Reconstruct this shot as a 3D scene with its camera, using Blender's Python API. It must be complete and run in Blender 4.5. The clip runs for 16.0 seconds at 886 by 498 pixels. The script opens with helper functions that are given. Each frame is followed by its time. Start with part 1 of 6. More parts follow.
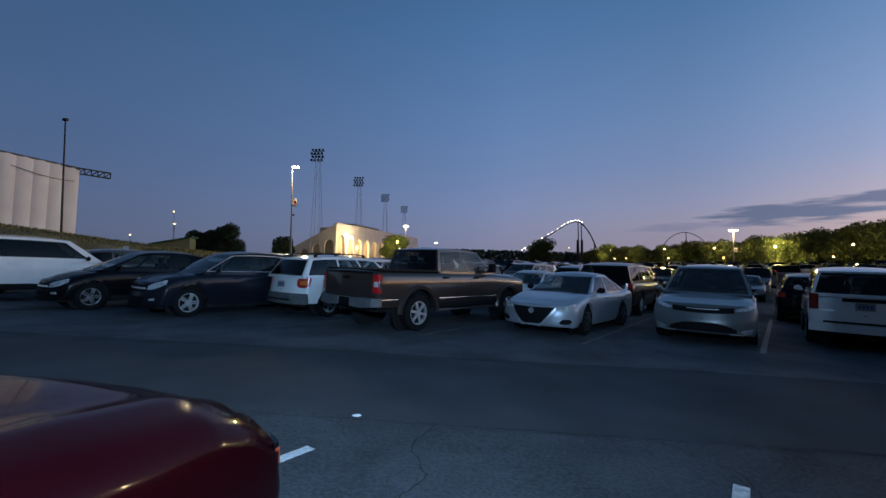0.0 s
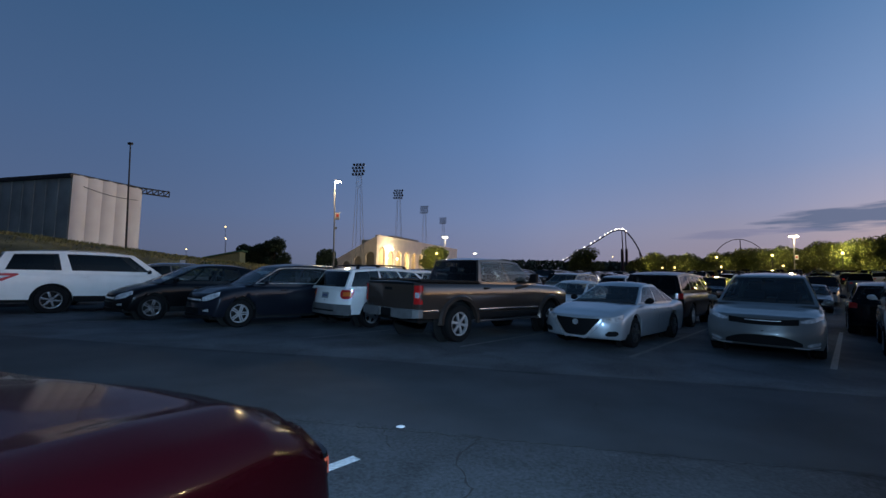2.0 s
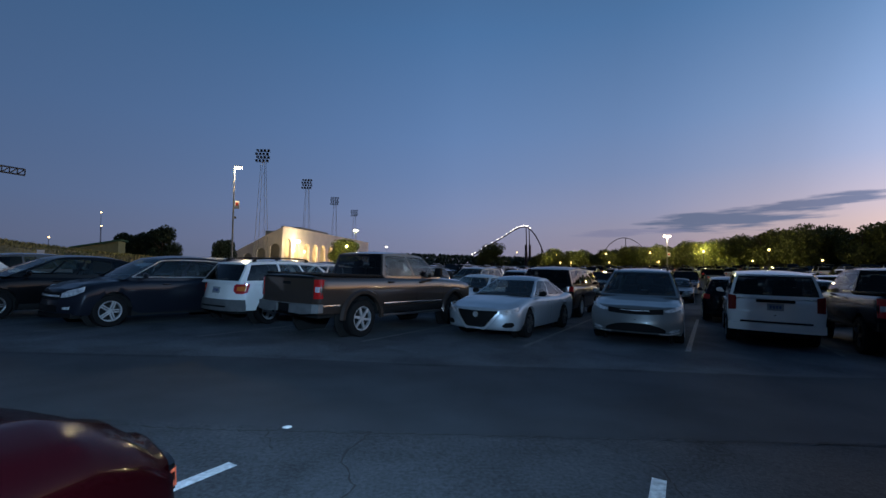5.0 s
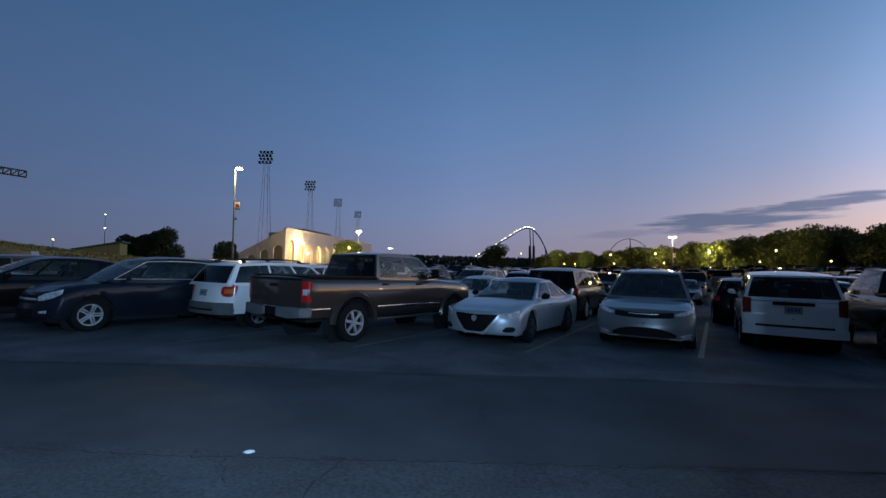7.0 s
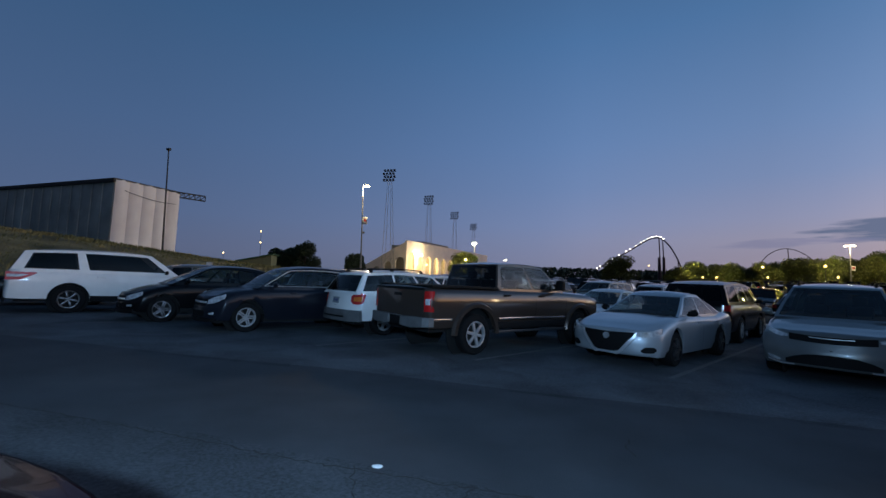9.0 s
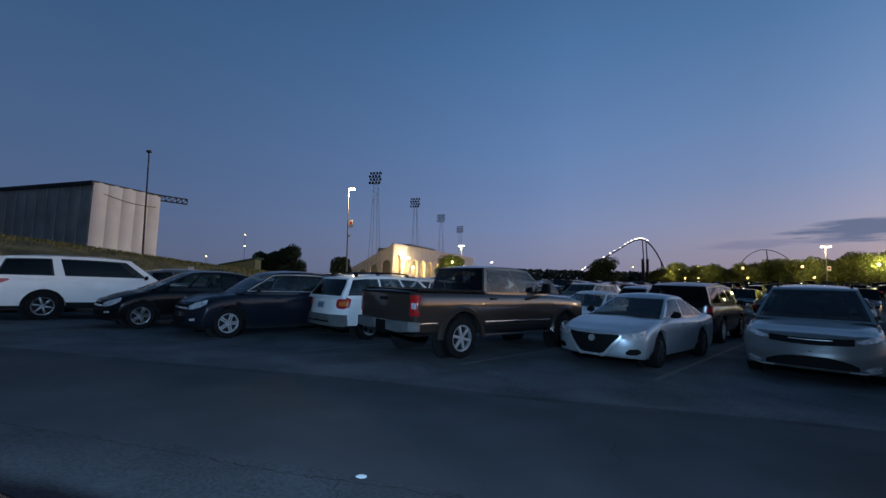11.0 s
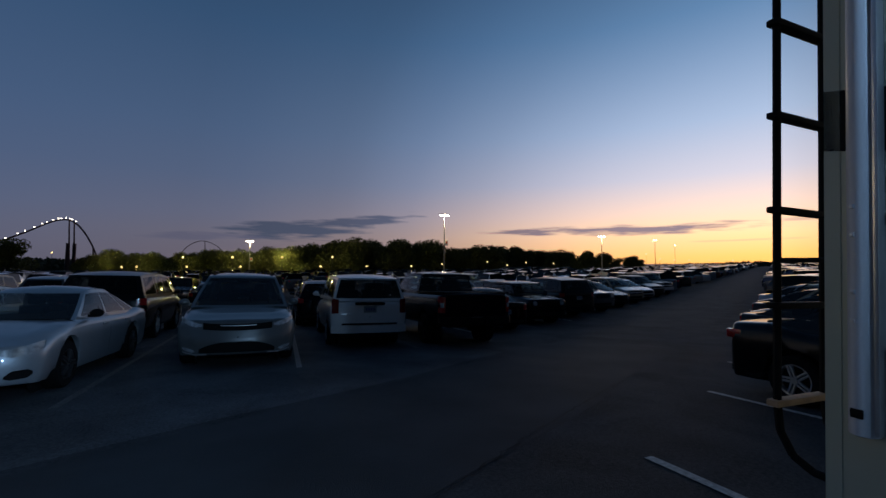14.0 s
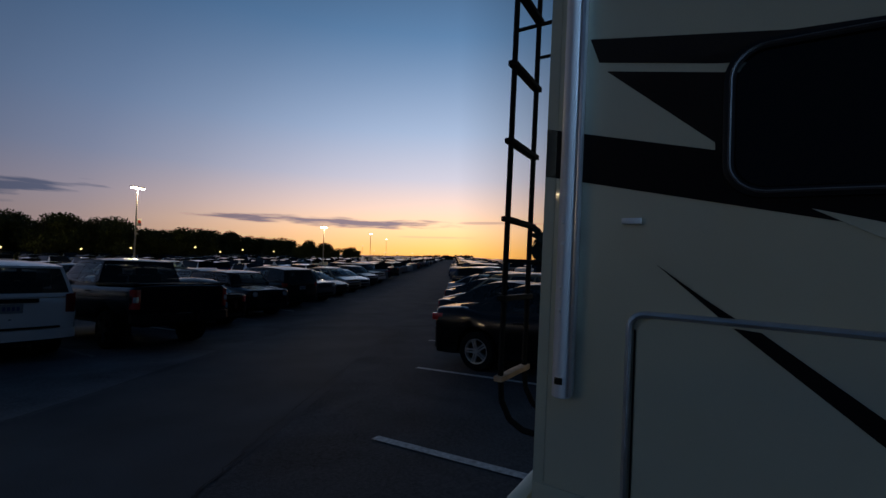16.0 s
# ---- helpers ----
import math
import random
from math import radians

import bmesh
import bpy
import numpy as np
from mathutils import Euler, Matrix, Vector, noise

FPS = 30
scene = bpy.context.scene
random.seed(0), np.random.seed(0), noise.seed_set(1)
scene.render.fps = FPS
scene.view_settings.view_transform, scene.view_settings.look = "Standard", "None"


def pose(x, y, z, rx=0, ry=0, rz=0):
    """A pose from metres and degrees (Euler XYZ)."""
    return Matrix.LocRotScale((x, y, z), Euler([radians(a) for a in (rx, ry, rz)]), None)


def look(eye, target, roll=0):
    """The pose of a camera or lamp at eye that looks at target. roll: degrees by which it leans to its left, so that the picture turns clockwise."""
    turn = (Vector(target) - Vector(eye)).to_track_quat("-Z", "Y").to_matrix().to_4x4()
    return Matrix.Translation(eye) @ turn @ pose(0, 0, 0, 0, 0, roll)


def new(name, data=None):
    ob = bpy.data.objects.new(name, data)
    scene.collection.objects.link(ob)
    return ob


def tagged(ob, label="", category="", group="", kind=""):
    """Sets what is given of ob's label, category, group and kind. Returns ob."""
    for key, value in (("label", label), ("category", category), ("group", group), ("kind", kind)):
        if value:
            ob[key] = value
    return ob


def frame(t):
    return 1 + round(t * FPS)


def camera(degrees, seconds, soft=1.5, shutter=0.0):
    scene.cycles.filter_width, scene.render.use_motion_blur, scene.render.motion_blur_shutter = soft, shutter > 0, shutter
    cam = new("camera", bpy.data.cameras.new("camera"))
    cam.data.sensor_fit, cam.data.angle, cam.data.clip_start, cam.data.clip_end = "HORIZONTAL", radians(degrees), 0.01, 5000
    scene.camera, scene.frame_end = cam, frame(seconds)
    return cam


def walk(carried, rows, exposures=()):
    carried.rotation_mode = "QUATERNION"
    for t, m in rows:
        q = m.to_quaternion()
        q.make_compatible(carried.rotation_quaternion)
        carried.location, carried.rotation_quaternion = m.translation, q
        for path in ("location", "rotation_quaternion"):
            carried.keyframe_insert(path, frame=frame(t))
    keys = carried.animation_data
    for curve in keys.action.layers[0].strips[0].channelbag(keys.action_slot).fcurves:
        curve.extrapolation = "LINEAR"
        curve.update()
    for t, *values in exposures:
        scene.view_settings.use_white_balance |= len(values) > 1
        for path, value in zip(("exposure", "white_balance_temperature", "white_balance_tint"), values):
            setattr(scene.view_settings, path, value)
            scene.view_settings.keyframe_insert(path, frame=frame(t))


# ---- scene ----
cam = camera(91.3, 16.0)
# the lot falls gently away from the camera: its own upright against true upright
TILT = pose(0, 0, 0, -0.9, 1.2, 0)
PATH = [
    (0, (0.062, -0.965, 1.469), (-0.137, 1.023, 1.551), 2.1),
    (0.5, (0.056, -0.965, 1.47), (-0.169, 1.02, 1.566), 1.7),
    (1, (0.046, -0.959, 1.463), (-0.233, 1.018, 1.576), 1.7),
    (1.5, (0.032, -0.954, 1.468), (-0.323, 1.01, 1.592), 1.7),
    (2, (0.036, -0.954, 1.465), (-0.343, 1.006, 1.591), 1.7),
    (2.5, (0.052, -0.961, 1.469), (-0.264, 1.009, 1.599), 1.6),
    (3, (0.079, -0.956, 1.474), (-0.133, 1.028, 1.605), 1.6),
    (3.5, (0.106, -0.962, 1.473), (-0.06, 1.027, 1.603), 1.8),
    (4, (0.145, -0.971, 1.481), (0.053, 1.023, 1.605), 1.8),
    (4.5, (0.184, -0.959, 1.478), (0.166, 1.037, 1.599), 1.8),
    (5, (0.207, -0.924, 1.476), (0.231, 1.073, 1.586), 1.9),
    (5.2, (0.208, -0.889, 1.478), (0.259, 1.108, 1.586), 2.0),
    (7.5, (0.389, -0.264, 1.482), (0.389, 1.732, 1.601), 1.8),
    (8, (0.346, -0.176, 1.496), (0.348, 1.82, 1.621), 1.8),
    (8.5, (0.23, -0.118, 1.475), (-0.124, 1.845, 1.616), 2.4),
    (8.7, (0.188, -0.064, 1.451), (-0.322, 1.865, 1.597), 2.7),
    (10.8, (0.187, -0.035, 1.489), (-0.343, 1.887, 1.651), 2.5),
    (11, (0.194, -0.014, 1.478), (-0.264, 1.926, 1.642), 2.2),
    (11.5, (0.27, 0.052, 1.492), (0.196, 2.048, 1.588), 1.6),
    (12, (0.371, 0.219, 1.495), (0.574, 2.206, 1.593), 1.7),
    (12.5, (0.445, 0.435, 1.499), (0.984, 2.359, 1.597), 1.4),
    (13, (0.41, 0.666, 1.5), (1.463, 2.362, 1.628), 0.4),
    (13.1, (0.414, 0.734, 1.501), (1.535, 2.386, 1.631), 0.8),
    (13.5, (0.52, 0.918, 1.507), (1.814, 2.436, 1.648), 0.4),
    (14, (0.652, 1.129, 1.51), (2.234, 2.341, 1.681), 0.4),
    (14.5, (0.709, 1.327, 1.52), (2.608, 1.935, 1.673), 0.1),
    (15, (0.714, 1.387, 1.528), (2.692, 1.664, 1.623), -0.2),
    (15.5, (0.718, 1.367, 1.525), (2.707, 1.569, 1.596), 0.2),
    (16, (0.725, 1.339, 1.538), (2.72, 1.397, 1.668), 0.4),
]
walk(cam, [(t, TILT @ look(e, g, r)) for t, e, g, r in PATH],
     [(0, 0.0), (11.5, 0.0), (12.5, -0.15), (13.0, -0.75), (13.5, -1.05), (14.0, -1.1), (14.5, -1.18), (15, -1.2), (16, -1.2)])


# ---------------------------------------------------------------- world
def build_world():
    w = bpy.data.worlds.new("dusk")
    scene.world = w
    w.use_nodes = True
    nt = w.node_tree
    nt.nodes.clear()
    N = nt.nodes.new
    L = nt.links.new
    tc = N("ShaderNodeTexCoord")
    sep = N("ShaderNodeSeparateXYZ")
    L(tc.outputs["Generated"], sep.inputs[0])

    def ramp(src, stops):
        r = N("ShaderNodeValToRGB")
        e = r.color_ramp.elements
        while len(e) < len(stops):
            e.new(0.5)
        for k, (p, c) in zip(e, stops):
            k.position = p
            k.color = (*(c if isinstance(c, tuple) else (c, c, c)), 1)
        L(src, r.inputs[0])
        return r.outputs[0]

    def calc(op, a, b, c=None):
        n = N("ShaderNodeMath")
        n.operation = op
        for i, v in enumerate((a, b, c)):
            if v is None:
                continue
            if isinstance(v, (int, float)):
                n.inputs[i].default_value = v
            else:
                L(v, n.inputs[i])
        return n.outputs[0]

    def along(v):
        n = N("ShaderNodeVectorMath")
        n.operation = "DOT_PRODUCT"
        L(tc.outputs["Generated"], n.inputs[0])
        n.inputs[1].default_value = v
        return n.outputs["Value"]

    def mix(f, a, b):
        n = N("ShaderNodeMix")
        n.data_type = "RGBA"
        L(f, n.inputs["Factor"])
        for s, v in (("A", a), ("B", b)):
            if isinstance(v, tuple):
                n.inputs[s].default_value = (*v, 1)
            else:
                L(v, n.inputs[s])
        return n.outputs["Result"]

    z = sep.outputs["Z"]
    away = ramp(z, [(0.0, (0.10, 0.134, 0.222)), (0.05, (0.107, 0.144, 0.257)), (0.12, (0.094, 0.149, 0.287)),
                    (0.28, (0.070, 0.135, 0.280)), (0.48, (0.044, 0.108, 0.235)), (0.7, (0.024, 0.062, 0.14)), (1.0, (0.016, 0.042, 0.1))])
    sunset = ramp(z, [(0.0, (0.70, 0.27, 0.045)), (0.04, (0.75, 0.38, 0.10)), (0.085, (0.77, 0.46, 0.23)), (0.13, (0.63, 0.44, 0.34)),
                      (0.2, (0.40, 0.38, 0.43)), (0.3, (0.26, 0.32, 0.43)), (0.48, (0.095, 0.178, 0.30)), (0.7, (0.026, 0.062, 0.13)), (1.0, (0.016, 0.042, 0.1))])
    a = radians(SUNSET)
    near = calc("MULTIPLY_ADD", along((math.sin(a), math.cos(a), 0.0)), 0.5, 0.5)
    sky = mix(ramp(near, [(0.0, 0.0), (0.45, 0.05), (0.7, 0.16), (0.85, 0.36), (0.94, 0.7), (1.0, 1.0)]), away, sunset)
    gain = ramp(near, [(0.0, 0.36), (0.13, 0.41), (0.3, 0.53), (0.5, 0.68), (0.66, 0.66), (0.8, 0.78), (0.9, 1.08), (0.96, 1.22), (1.0, 1.25)])
    glow = ramp(near, [(0.78, 0.0), (0.9, 0.2), (0.97, 0.55), (1.0, 0.7)])
    south = ramp(calc("MULTIPLY_ADD", along((0.0, 1.0, 0.0)), 0.5, 0.5), [(0.1, 0.28), (0.4, 0.5), (0.5, 1.0)])
    gain = calc("MULTIPLY", calc("ADD", gain, glow), south)

    # long thin evening clouds: azimuth, height, half width and half thickness in degrees, lean, colour
    def cloud(sky, az, el, wa, wb, lean, color, depth=0.85):
        r = radians(az)
        t = calc("DIVIDE", along((math.cos(r), -math.sin(r), 0.0)), math.sin(radians(wa)))
        h = calc("SUBTRACT", z, math.sin(radians(el)))
        h = calc("MULTIPLY_ADD", t, -lean * math.sin(radians(wa)), h)
        h = calc("DIVIDE", h, math.sin(radians(wb)))
        mp = N("ShaderNodeMapping")
        mp.inputs["Scale"].default_value = (7, 7, 70)
        mp.inputs["Location"].default_value = (az * 0.37, 0, 0)
        L(tc.outputs["Generated"], mp.inputs[0])
        nz = N("ShaderNodeTexNoise")
        nz.inputs["Scale"].default_value = 1.6
        nz.inputs["Detail"].default_value = 7
        L(mp.outputs[0], nz.inputs["Vector"])
        v = calc("SUBTRACT", 1.0, calc("ADD", calc("MULTIPLY", t, t), calc("MULTIPLY", h, h)))
        v = calc("ADD", v, calc("MULTIPLY", calc("SUBTRACT", nz.outputs["Fac"], 0.5), 3.4))
        v = calc("MULTIPLY", v, calc("GREATER_THAN", along((math.sin(r), math.cos(r), 0.0)), 0.3))
        f = calc("MULTIPLY", ramp(v, [(0.05, 0.0), (0.75, 1.0)]), depth)
        return mix(f, sky, color)

    sky = cloud(sky, 34, 5.5, 9.0, 1.3, 0.03, (0.08, 0.10, 0.165), 0.95)
    sky = cloud(sky, 43, 7.0, 7.0, 0.75, 0.10, (0.09, 0.105, 0.17), 0.95)
    sky = cloud(sky, 23, 4.3, 8.0, 0.5, 0.03, (0.13, 0.135, 0.22), 0.6)
    sky = cloud(sky, 75, 5.6, 18.0, 0.65, 0.0, (0.15, 0.115, 0.145), 0.95)
    sky = cloud(sky, 95, 6.0, 7.0, 0.2, 0.0, (0.36, 0.24, 0.2), 0.7)
    sky = cloud(sky, 88, 4.0, 6.0, 0.12, 0.0, (0.5, 0.3, 0.18), 0.6)
    bg = N("ShaderNodeBackground")
    L(sky, bg.inputs["Color"])
    L(calc("MULTIPLY", gain, SKY), bg.inputs["Strength"])
    out = N("ShaderNodeOutputWorld")
    L(bg.outputs[0], out.inputs[0])


SUNSET = 93.0
SKY = 2.2
build_world()


def lamp(name, kind, m, power, color, size=0.3):
    d = bpy.data.lights.new(name, kind)
    d.energy = power
    d.color = color
    if kind == "POINT":
        d.shadow_soft_size = size
    ob = new(name, d)
    ob.matrix_world = m
    return ob


# ---------------------------------------------------------------- materials
def material(name, color, rough=0.6, metal=0.0, vary=0.12, scale=4.0, bump=0.0, bump_scale=60.0, coat=0.0,
             emit=None, power=0.0, spread=0.0, island=False, color2=None, spec=0.5):
    m = bpy.data.materials.new(name)
    m.use_nodes = True
    nt = m.node_tree
    b = nt.nodes["Principled BSDF"]
    b.inputs["Roughness"].default_value = rough
    b.inputs["Metallic"].default_value = metal
    b.inputs["Coat Weight"].default_value = coat
    b.inputs["Coat Roughness"].default_value = 0.04
    b.inputs["Specular IOR Level"].default_value = spec
    N, L = nt.nodes.new, nt.links.new
    tc = N("ShaderNodeTexCoord")
    nz = N("ShaderNodeTexNoise")
    nz.inputs["Scale"].default_value = scale
    nz.inputs["Detail"].default_value = 6
    L(tc.outputs["Object"], nz.inputs["Vector"])
    ramp = N("ShaderNodeValToRGB")
    lo = [c * (1 - vary) for c in color]
    hi = [min(1, c * (1 + vary)) for c in (color2 or color)]
    ramp.color_ramp.elements[0].position, ramp.color_ramp.elements[1].position = 0.3, 0.7
    ramp.color_ramp.elements[0].color = (*lo, 1)
    ramp.color_ramp.elements[1].color = (*hi, 1)
    L(nz.outputs["Fac"], ramp.inputs[0])
    last = ramp.outputs[0]
    if spread:
        info = N("ShaderNodeNewGeometry" if island else "ShaderNodeObjectInfo")
        hsv = N("ShaderNodeHueSaturation")
        mr = N("ShaderNodeMapRange")
        mr.inputs["To Min"].default_value, mr.inputs["To Max"].default_value = 1 - spread, 1 + spread
        L(info.outputs["Random Per Island" if island else "Random"], mr.inputs[0])
        L(mr.outputs[0], hsv.inputs["Value"])
        L(last, hsv.inputs["Color"])
        last = hsv.outputs[0]
    L(last, b.inputs["Base Color"])
    if bump:
        n2 = N("ShaderNodeTexNoise")
        n2.inputs["Scale"].default_value = bump_scale
        n2.inputs["Detail"].default_value = 4
        L(tc.outputs["Object"], n2.inputs["Vector"])
        bp = N("ShaderNodeBump")
        bp.inputs["Strength"].default_value = bump
        bp.inputs["Distance"].default_value = 0.02
        L(n2.outputs["Fac"], bp.inputs["Height"])
        L(bp.outputs[0], b.inputs["Normal"])
    if emit:
        b.inputs["Emission Color"].default_value = (*emit, 1)
        b.inputs["Emission Strength"].default_value = power
    return m


def paint(name, color, metal=0.35, rough=0.32, coat=0.9, spec=0.18):
    return material(name, color, rough + 0.08, metal * 0.6, vary=0.05, scale=2.5, coat=coat, spec=spec)


def glass_material(name, color=(0.003, 0.0032, 0.0035), spec=0.3):
    """Tinted car glass over a dark cabin."""
    m = material(name, color, rough=0.04, vary=0.2, scale=1.5, spec=spec)
    return m


def pane_material(name, tint):
    """See-through car glass: tinted, mirroring more at a glancing angle."""
    m = bpy.data.materials.new(name)
    m.use_nodes = True
    nt = m.node_tree
    nt.nodes.clear()
    N, L = nt.nodes.new, nt.links.new
    lw = N("ShaderNodeLayerWeight")
    lw.inputs["Blend"].default_value = 0.5
    steep = N("ShaderNodeMath")
    steep.operation = "POWER"
    steep.inputs[1].default_value = 4.2
    L(lw.outputs["Facing"], steep.inputs[0])
    fac = N("ShaderNodeMath")
    fac.operation = "MULTIPLY_ADD"
    fac.inputs[1].default_value, fac.inputs[2].default_value = 0.7, 0.045
    L(steep.outputs[0], fac.inputs[0])
    clear = N("ShaderNodeBsdfTransparent")
    clear.inputs["Color"].default_value = (*tint, 1)
    gloss = N("ShaderNodeBsdfGlossy")
    gloss.inputs["Roughness"].default_value = 0.03
    mix = N("ShaderNodeMixShader")
    L(fac.outputs[0], mix.inputs[0])
    L(clear.outputs[0], mix.inputs[1])
    L(gloss.outputs[0], mix.inputs[2])
    out = N("ShaderNodeOutputMaterial")
    L(mix.outputs[0], out.inputs[0])
    return m


M_GLASS = glass_material("dark_glass", spec=0.16)
M_PRIVACY = pane_material("privacy_glass", (0.10, 0.11, 0.11))
M_GLASS_CLEAR = pane_material("windscreen_glass", (0.62, 0.68, 0.66))
M_GLASS_SIDE = pane_material("door_glass", (0.60, 0.67, 0.66))
M_CABIN = material("dark_cabin_trim", (0.014, 0.014, 0.016), 0.85, bump=0.2, spec=0.2)
M_BUMPER = material("silver_bumper_plastic", (0.12, 0.12, 0.12), 0.5, vary=0.2, scale=5)
M_RUBBER = material("tyre_rubber", (0.009, 0.009, 0.0095), 0.9, bump=0.2, spec=0.2)
M_RIM = material("alloy_rim", (0.46, 0.47, 0.48), 0.38, 0.5, vary=0.08)
M_TWOTONE = material("two_tone_rim", (0.02, 0.02, 0.022), 0.35, 0.5, vary=0.1, scale=7, color2=(0.3, 0.3, 0.31))
M_RIM_DARK = material("dark_alloy_rim", (0.10, 0.10, 0.105), 0.35, 0.7)
M_BLACK = material("black_plastic", (0.006, 0.006, 0.0065), 0.7, bump=0.1, spec=0.2)
M_CHROME = material("chrome", (0.80, 0.81, 0.82), 0.28, 0.75, vary=0.04)
M_GLINT = material("dull_chrome_glint", (0.42, 0.42, 0.44), 0.2, 1.0, vary=0.1, scale=6)
M_TAIL_DARK = material("dark_red_tail_lens", (0.2, 0.008, 0.01), 0.12, coat=1.0, vary=0.2, scale=20)
M_TAIL = material("red_tail_lens", (0.46, 0.014, 0.014), 0.12, coat=1.0, vary=0.2, scale=20)
M_MARKER_RED = material("red_amber_marker", (0.42, 0.07, 0.03), 0.2, coat=0.6, scale=20)
M_AMBER = material("amber_lens", (0.7, 0.17, 0.02), 0.15, coat=1.0, scale=20)
M_LENS = material("clear_headlamp_lens", (0.62, 0.64, 0.66), 0.08, 0.3, vary=0.4, scale=14, coat=1.0)
M_PLATE = material("licence_plate_white", (0.27, 0.29, 0.29), 0.5)
M_BARS = material("plate_ink", (0.06, 0.08, 0.2), 0.5)
M_UNDER = material("underbody_black", (0.006, 0.006, 0.006), 0.9)


# ---------------------------------------------------------------- mesh helpers
def finish(name, bm, mat, smooth=40):
    me = bpy.data.meshes.new(name)
    bmesh.ops.recalc_face_normals(bm, faces=bm.faces)
    bm.to_mesh(me)
    bm.free()
    for m in mat if isinstance(mat, (list, tuple)) else [mat]:
        me.materials.append(m)
    if smooth:
        for p in me.polygons:
            p.use_smooth = True
        me.set_sharp_from_angle(angle=radians(smooth))
    return me


def part(name, bm, mat, parent, label="", m=None, smooth=40):
    ob = new(name, finish(name, bm, mat, smooth))
    ob.parent = parent
    if m is not None:
        ob.matrix_basis = m
    return tagged(ob, label)


def thing(name, m, label, category, group="", kind=""):
    ob = new(name)
    ob.empty_display_size = 0.2
    ob.matrix_world = m
    return tagged(ob, label, category, group, kind)


def solid(name, bm, mat, m, label, category, group="", kind="", smooth=40):
    ob = new(name, finish(name, bm, mat, smooth))
    ob.matrix_world = m
    return tagged(ob, label, category, group, kind)


def box(bm, x0, x1, y0, y1, z0, z1, bevel=0.0, m=None):
    r = bmesh.ops.create_cube(bm, size=1)
    mm = Matrix.LocRotScale(((x0 + x1) / 2, (y0 + y1) / 2, (z0 + z1) / 2), None, (x1 - x0, y1 - y0, z1 - z0))
    if m is not None:
        mm = m @ mm
    bmesh.ops.transform(bm, matrix=mm, verts=r["verts"])
    if bevel:
        edges = list({e for v in r["verts"] for e in v.link_edges})
        bmesh.ops.bevel(bm, geom=edges, offset=bevel, segments=2, affect="EDGES", profile=0.6)
    return bm


def tube(bm, a, b, r0, r1=None, seg=10):
    a, b = Vector(a), Vector(b)
    d = b - a
    m = Matrix.Translation((a + b) / 2) @ d.to_track_quat("Z", "Y").to_matrix().to_4x4()
    bmesh.ops.create_cone(bm, cap_ends=True, segments=seg, radius1=r0, radius2=r0 if r1 is None else r1, depth=d.length, matrix=m)
    return bm


def grid(bm, rows, close=False):
    """A skin over rows of points; equal-length rows."""
    vs = [[bm.verts.new(p) for p in row] for row in rows]
    n = len(rows[0])
    for i in range(len(vs) - 1):
        for j in range(n if close else n - 1):
            k = (j + 1) % n
            quad = (vs[i][j], vs[i][k], vs[i + 1][k], vs[i + 1][j])
            bm.faces.new(quad)
    return vs


def extruded(bm, pts, depth, m=None):
    """A flat outline in x, z, given depth along y."""
    m = m or Matrix()
    a = [bm.verts.new(m @ Vector((x, 0, z))) for x, z in pts]
    b = [bm.verts.new(m @ Vector((x, depth, z))) for x, z in pts]
    bm.faces.new(a)
    bm.faces.new(b[::-1])
    n = len(pts)
    for i in range(n):
        j = (i + 1) % n
        bm.faces.new((a[j], a[i], b[i], b[j]))
    return bm


def lerp(a, b, t):
    return a + (b - a) * t


def curve(points, y):
    """Smooth interpolation through (y, z) points."""
    if y <= points[0][0]:
        return points[0][1]
    for (a, za), (b, zb) in zip(points, points[1:]):
        if y <= b:
            t = (y - a) / (b - a)
            return za + (zb - za) * t
    return points[-1][1]


# ---------------------------------------------------------------- ground
def rise(x, y):
    """How far the lot rises, further off, above its plane round the camera."""
    r = 0.0
    for d, slope in ((max(0.0, x - 14.0), 0.050), (max(0.0, y - 15.0), 0.024)):
        r += slope * (d * d / (d + 12.0)) - 0.02 * max(0.0, d - 300)
    return r


def lot(x, y, heading=0.0):
    """Pose of something standing on the lot at x, y, turned clockwise from +y by heading."""
    z = rise(x, y)
    dx = (rise(x + 2, y) - rise(x - 2, y)) / 4
    dy = (rise(x, y + 2) - rise(x, y - 2)) / 4
    n = Vector((-dx, -dy, 1)).normalized()
    q = Vector((0, 0, 1)).rotation_difference(n).to_matrix().to_4x4()
    return TILT @ Matrix.Translation((x, y, z)) @ q @ pose(0, 0, 0, 0, 0, -heading)


def level(x, y, dz=0.0, heading=0.0):
    """Pose of something upright whose foot is on the lot."""
    p = TILT @ Vector((x, y, rise(x, y)))
    return pose(p.x, p.y, p.z + dz, 0, 0, -heading)


def at_angle(azimuth, dist):
    """Lot x, y from a bearing clockwise from +y and a distance, off the middle of the walk."""
    a = radians(azimuth)
    return 0.3 + dist * math.sin(a), dist * math.cos(a)


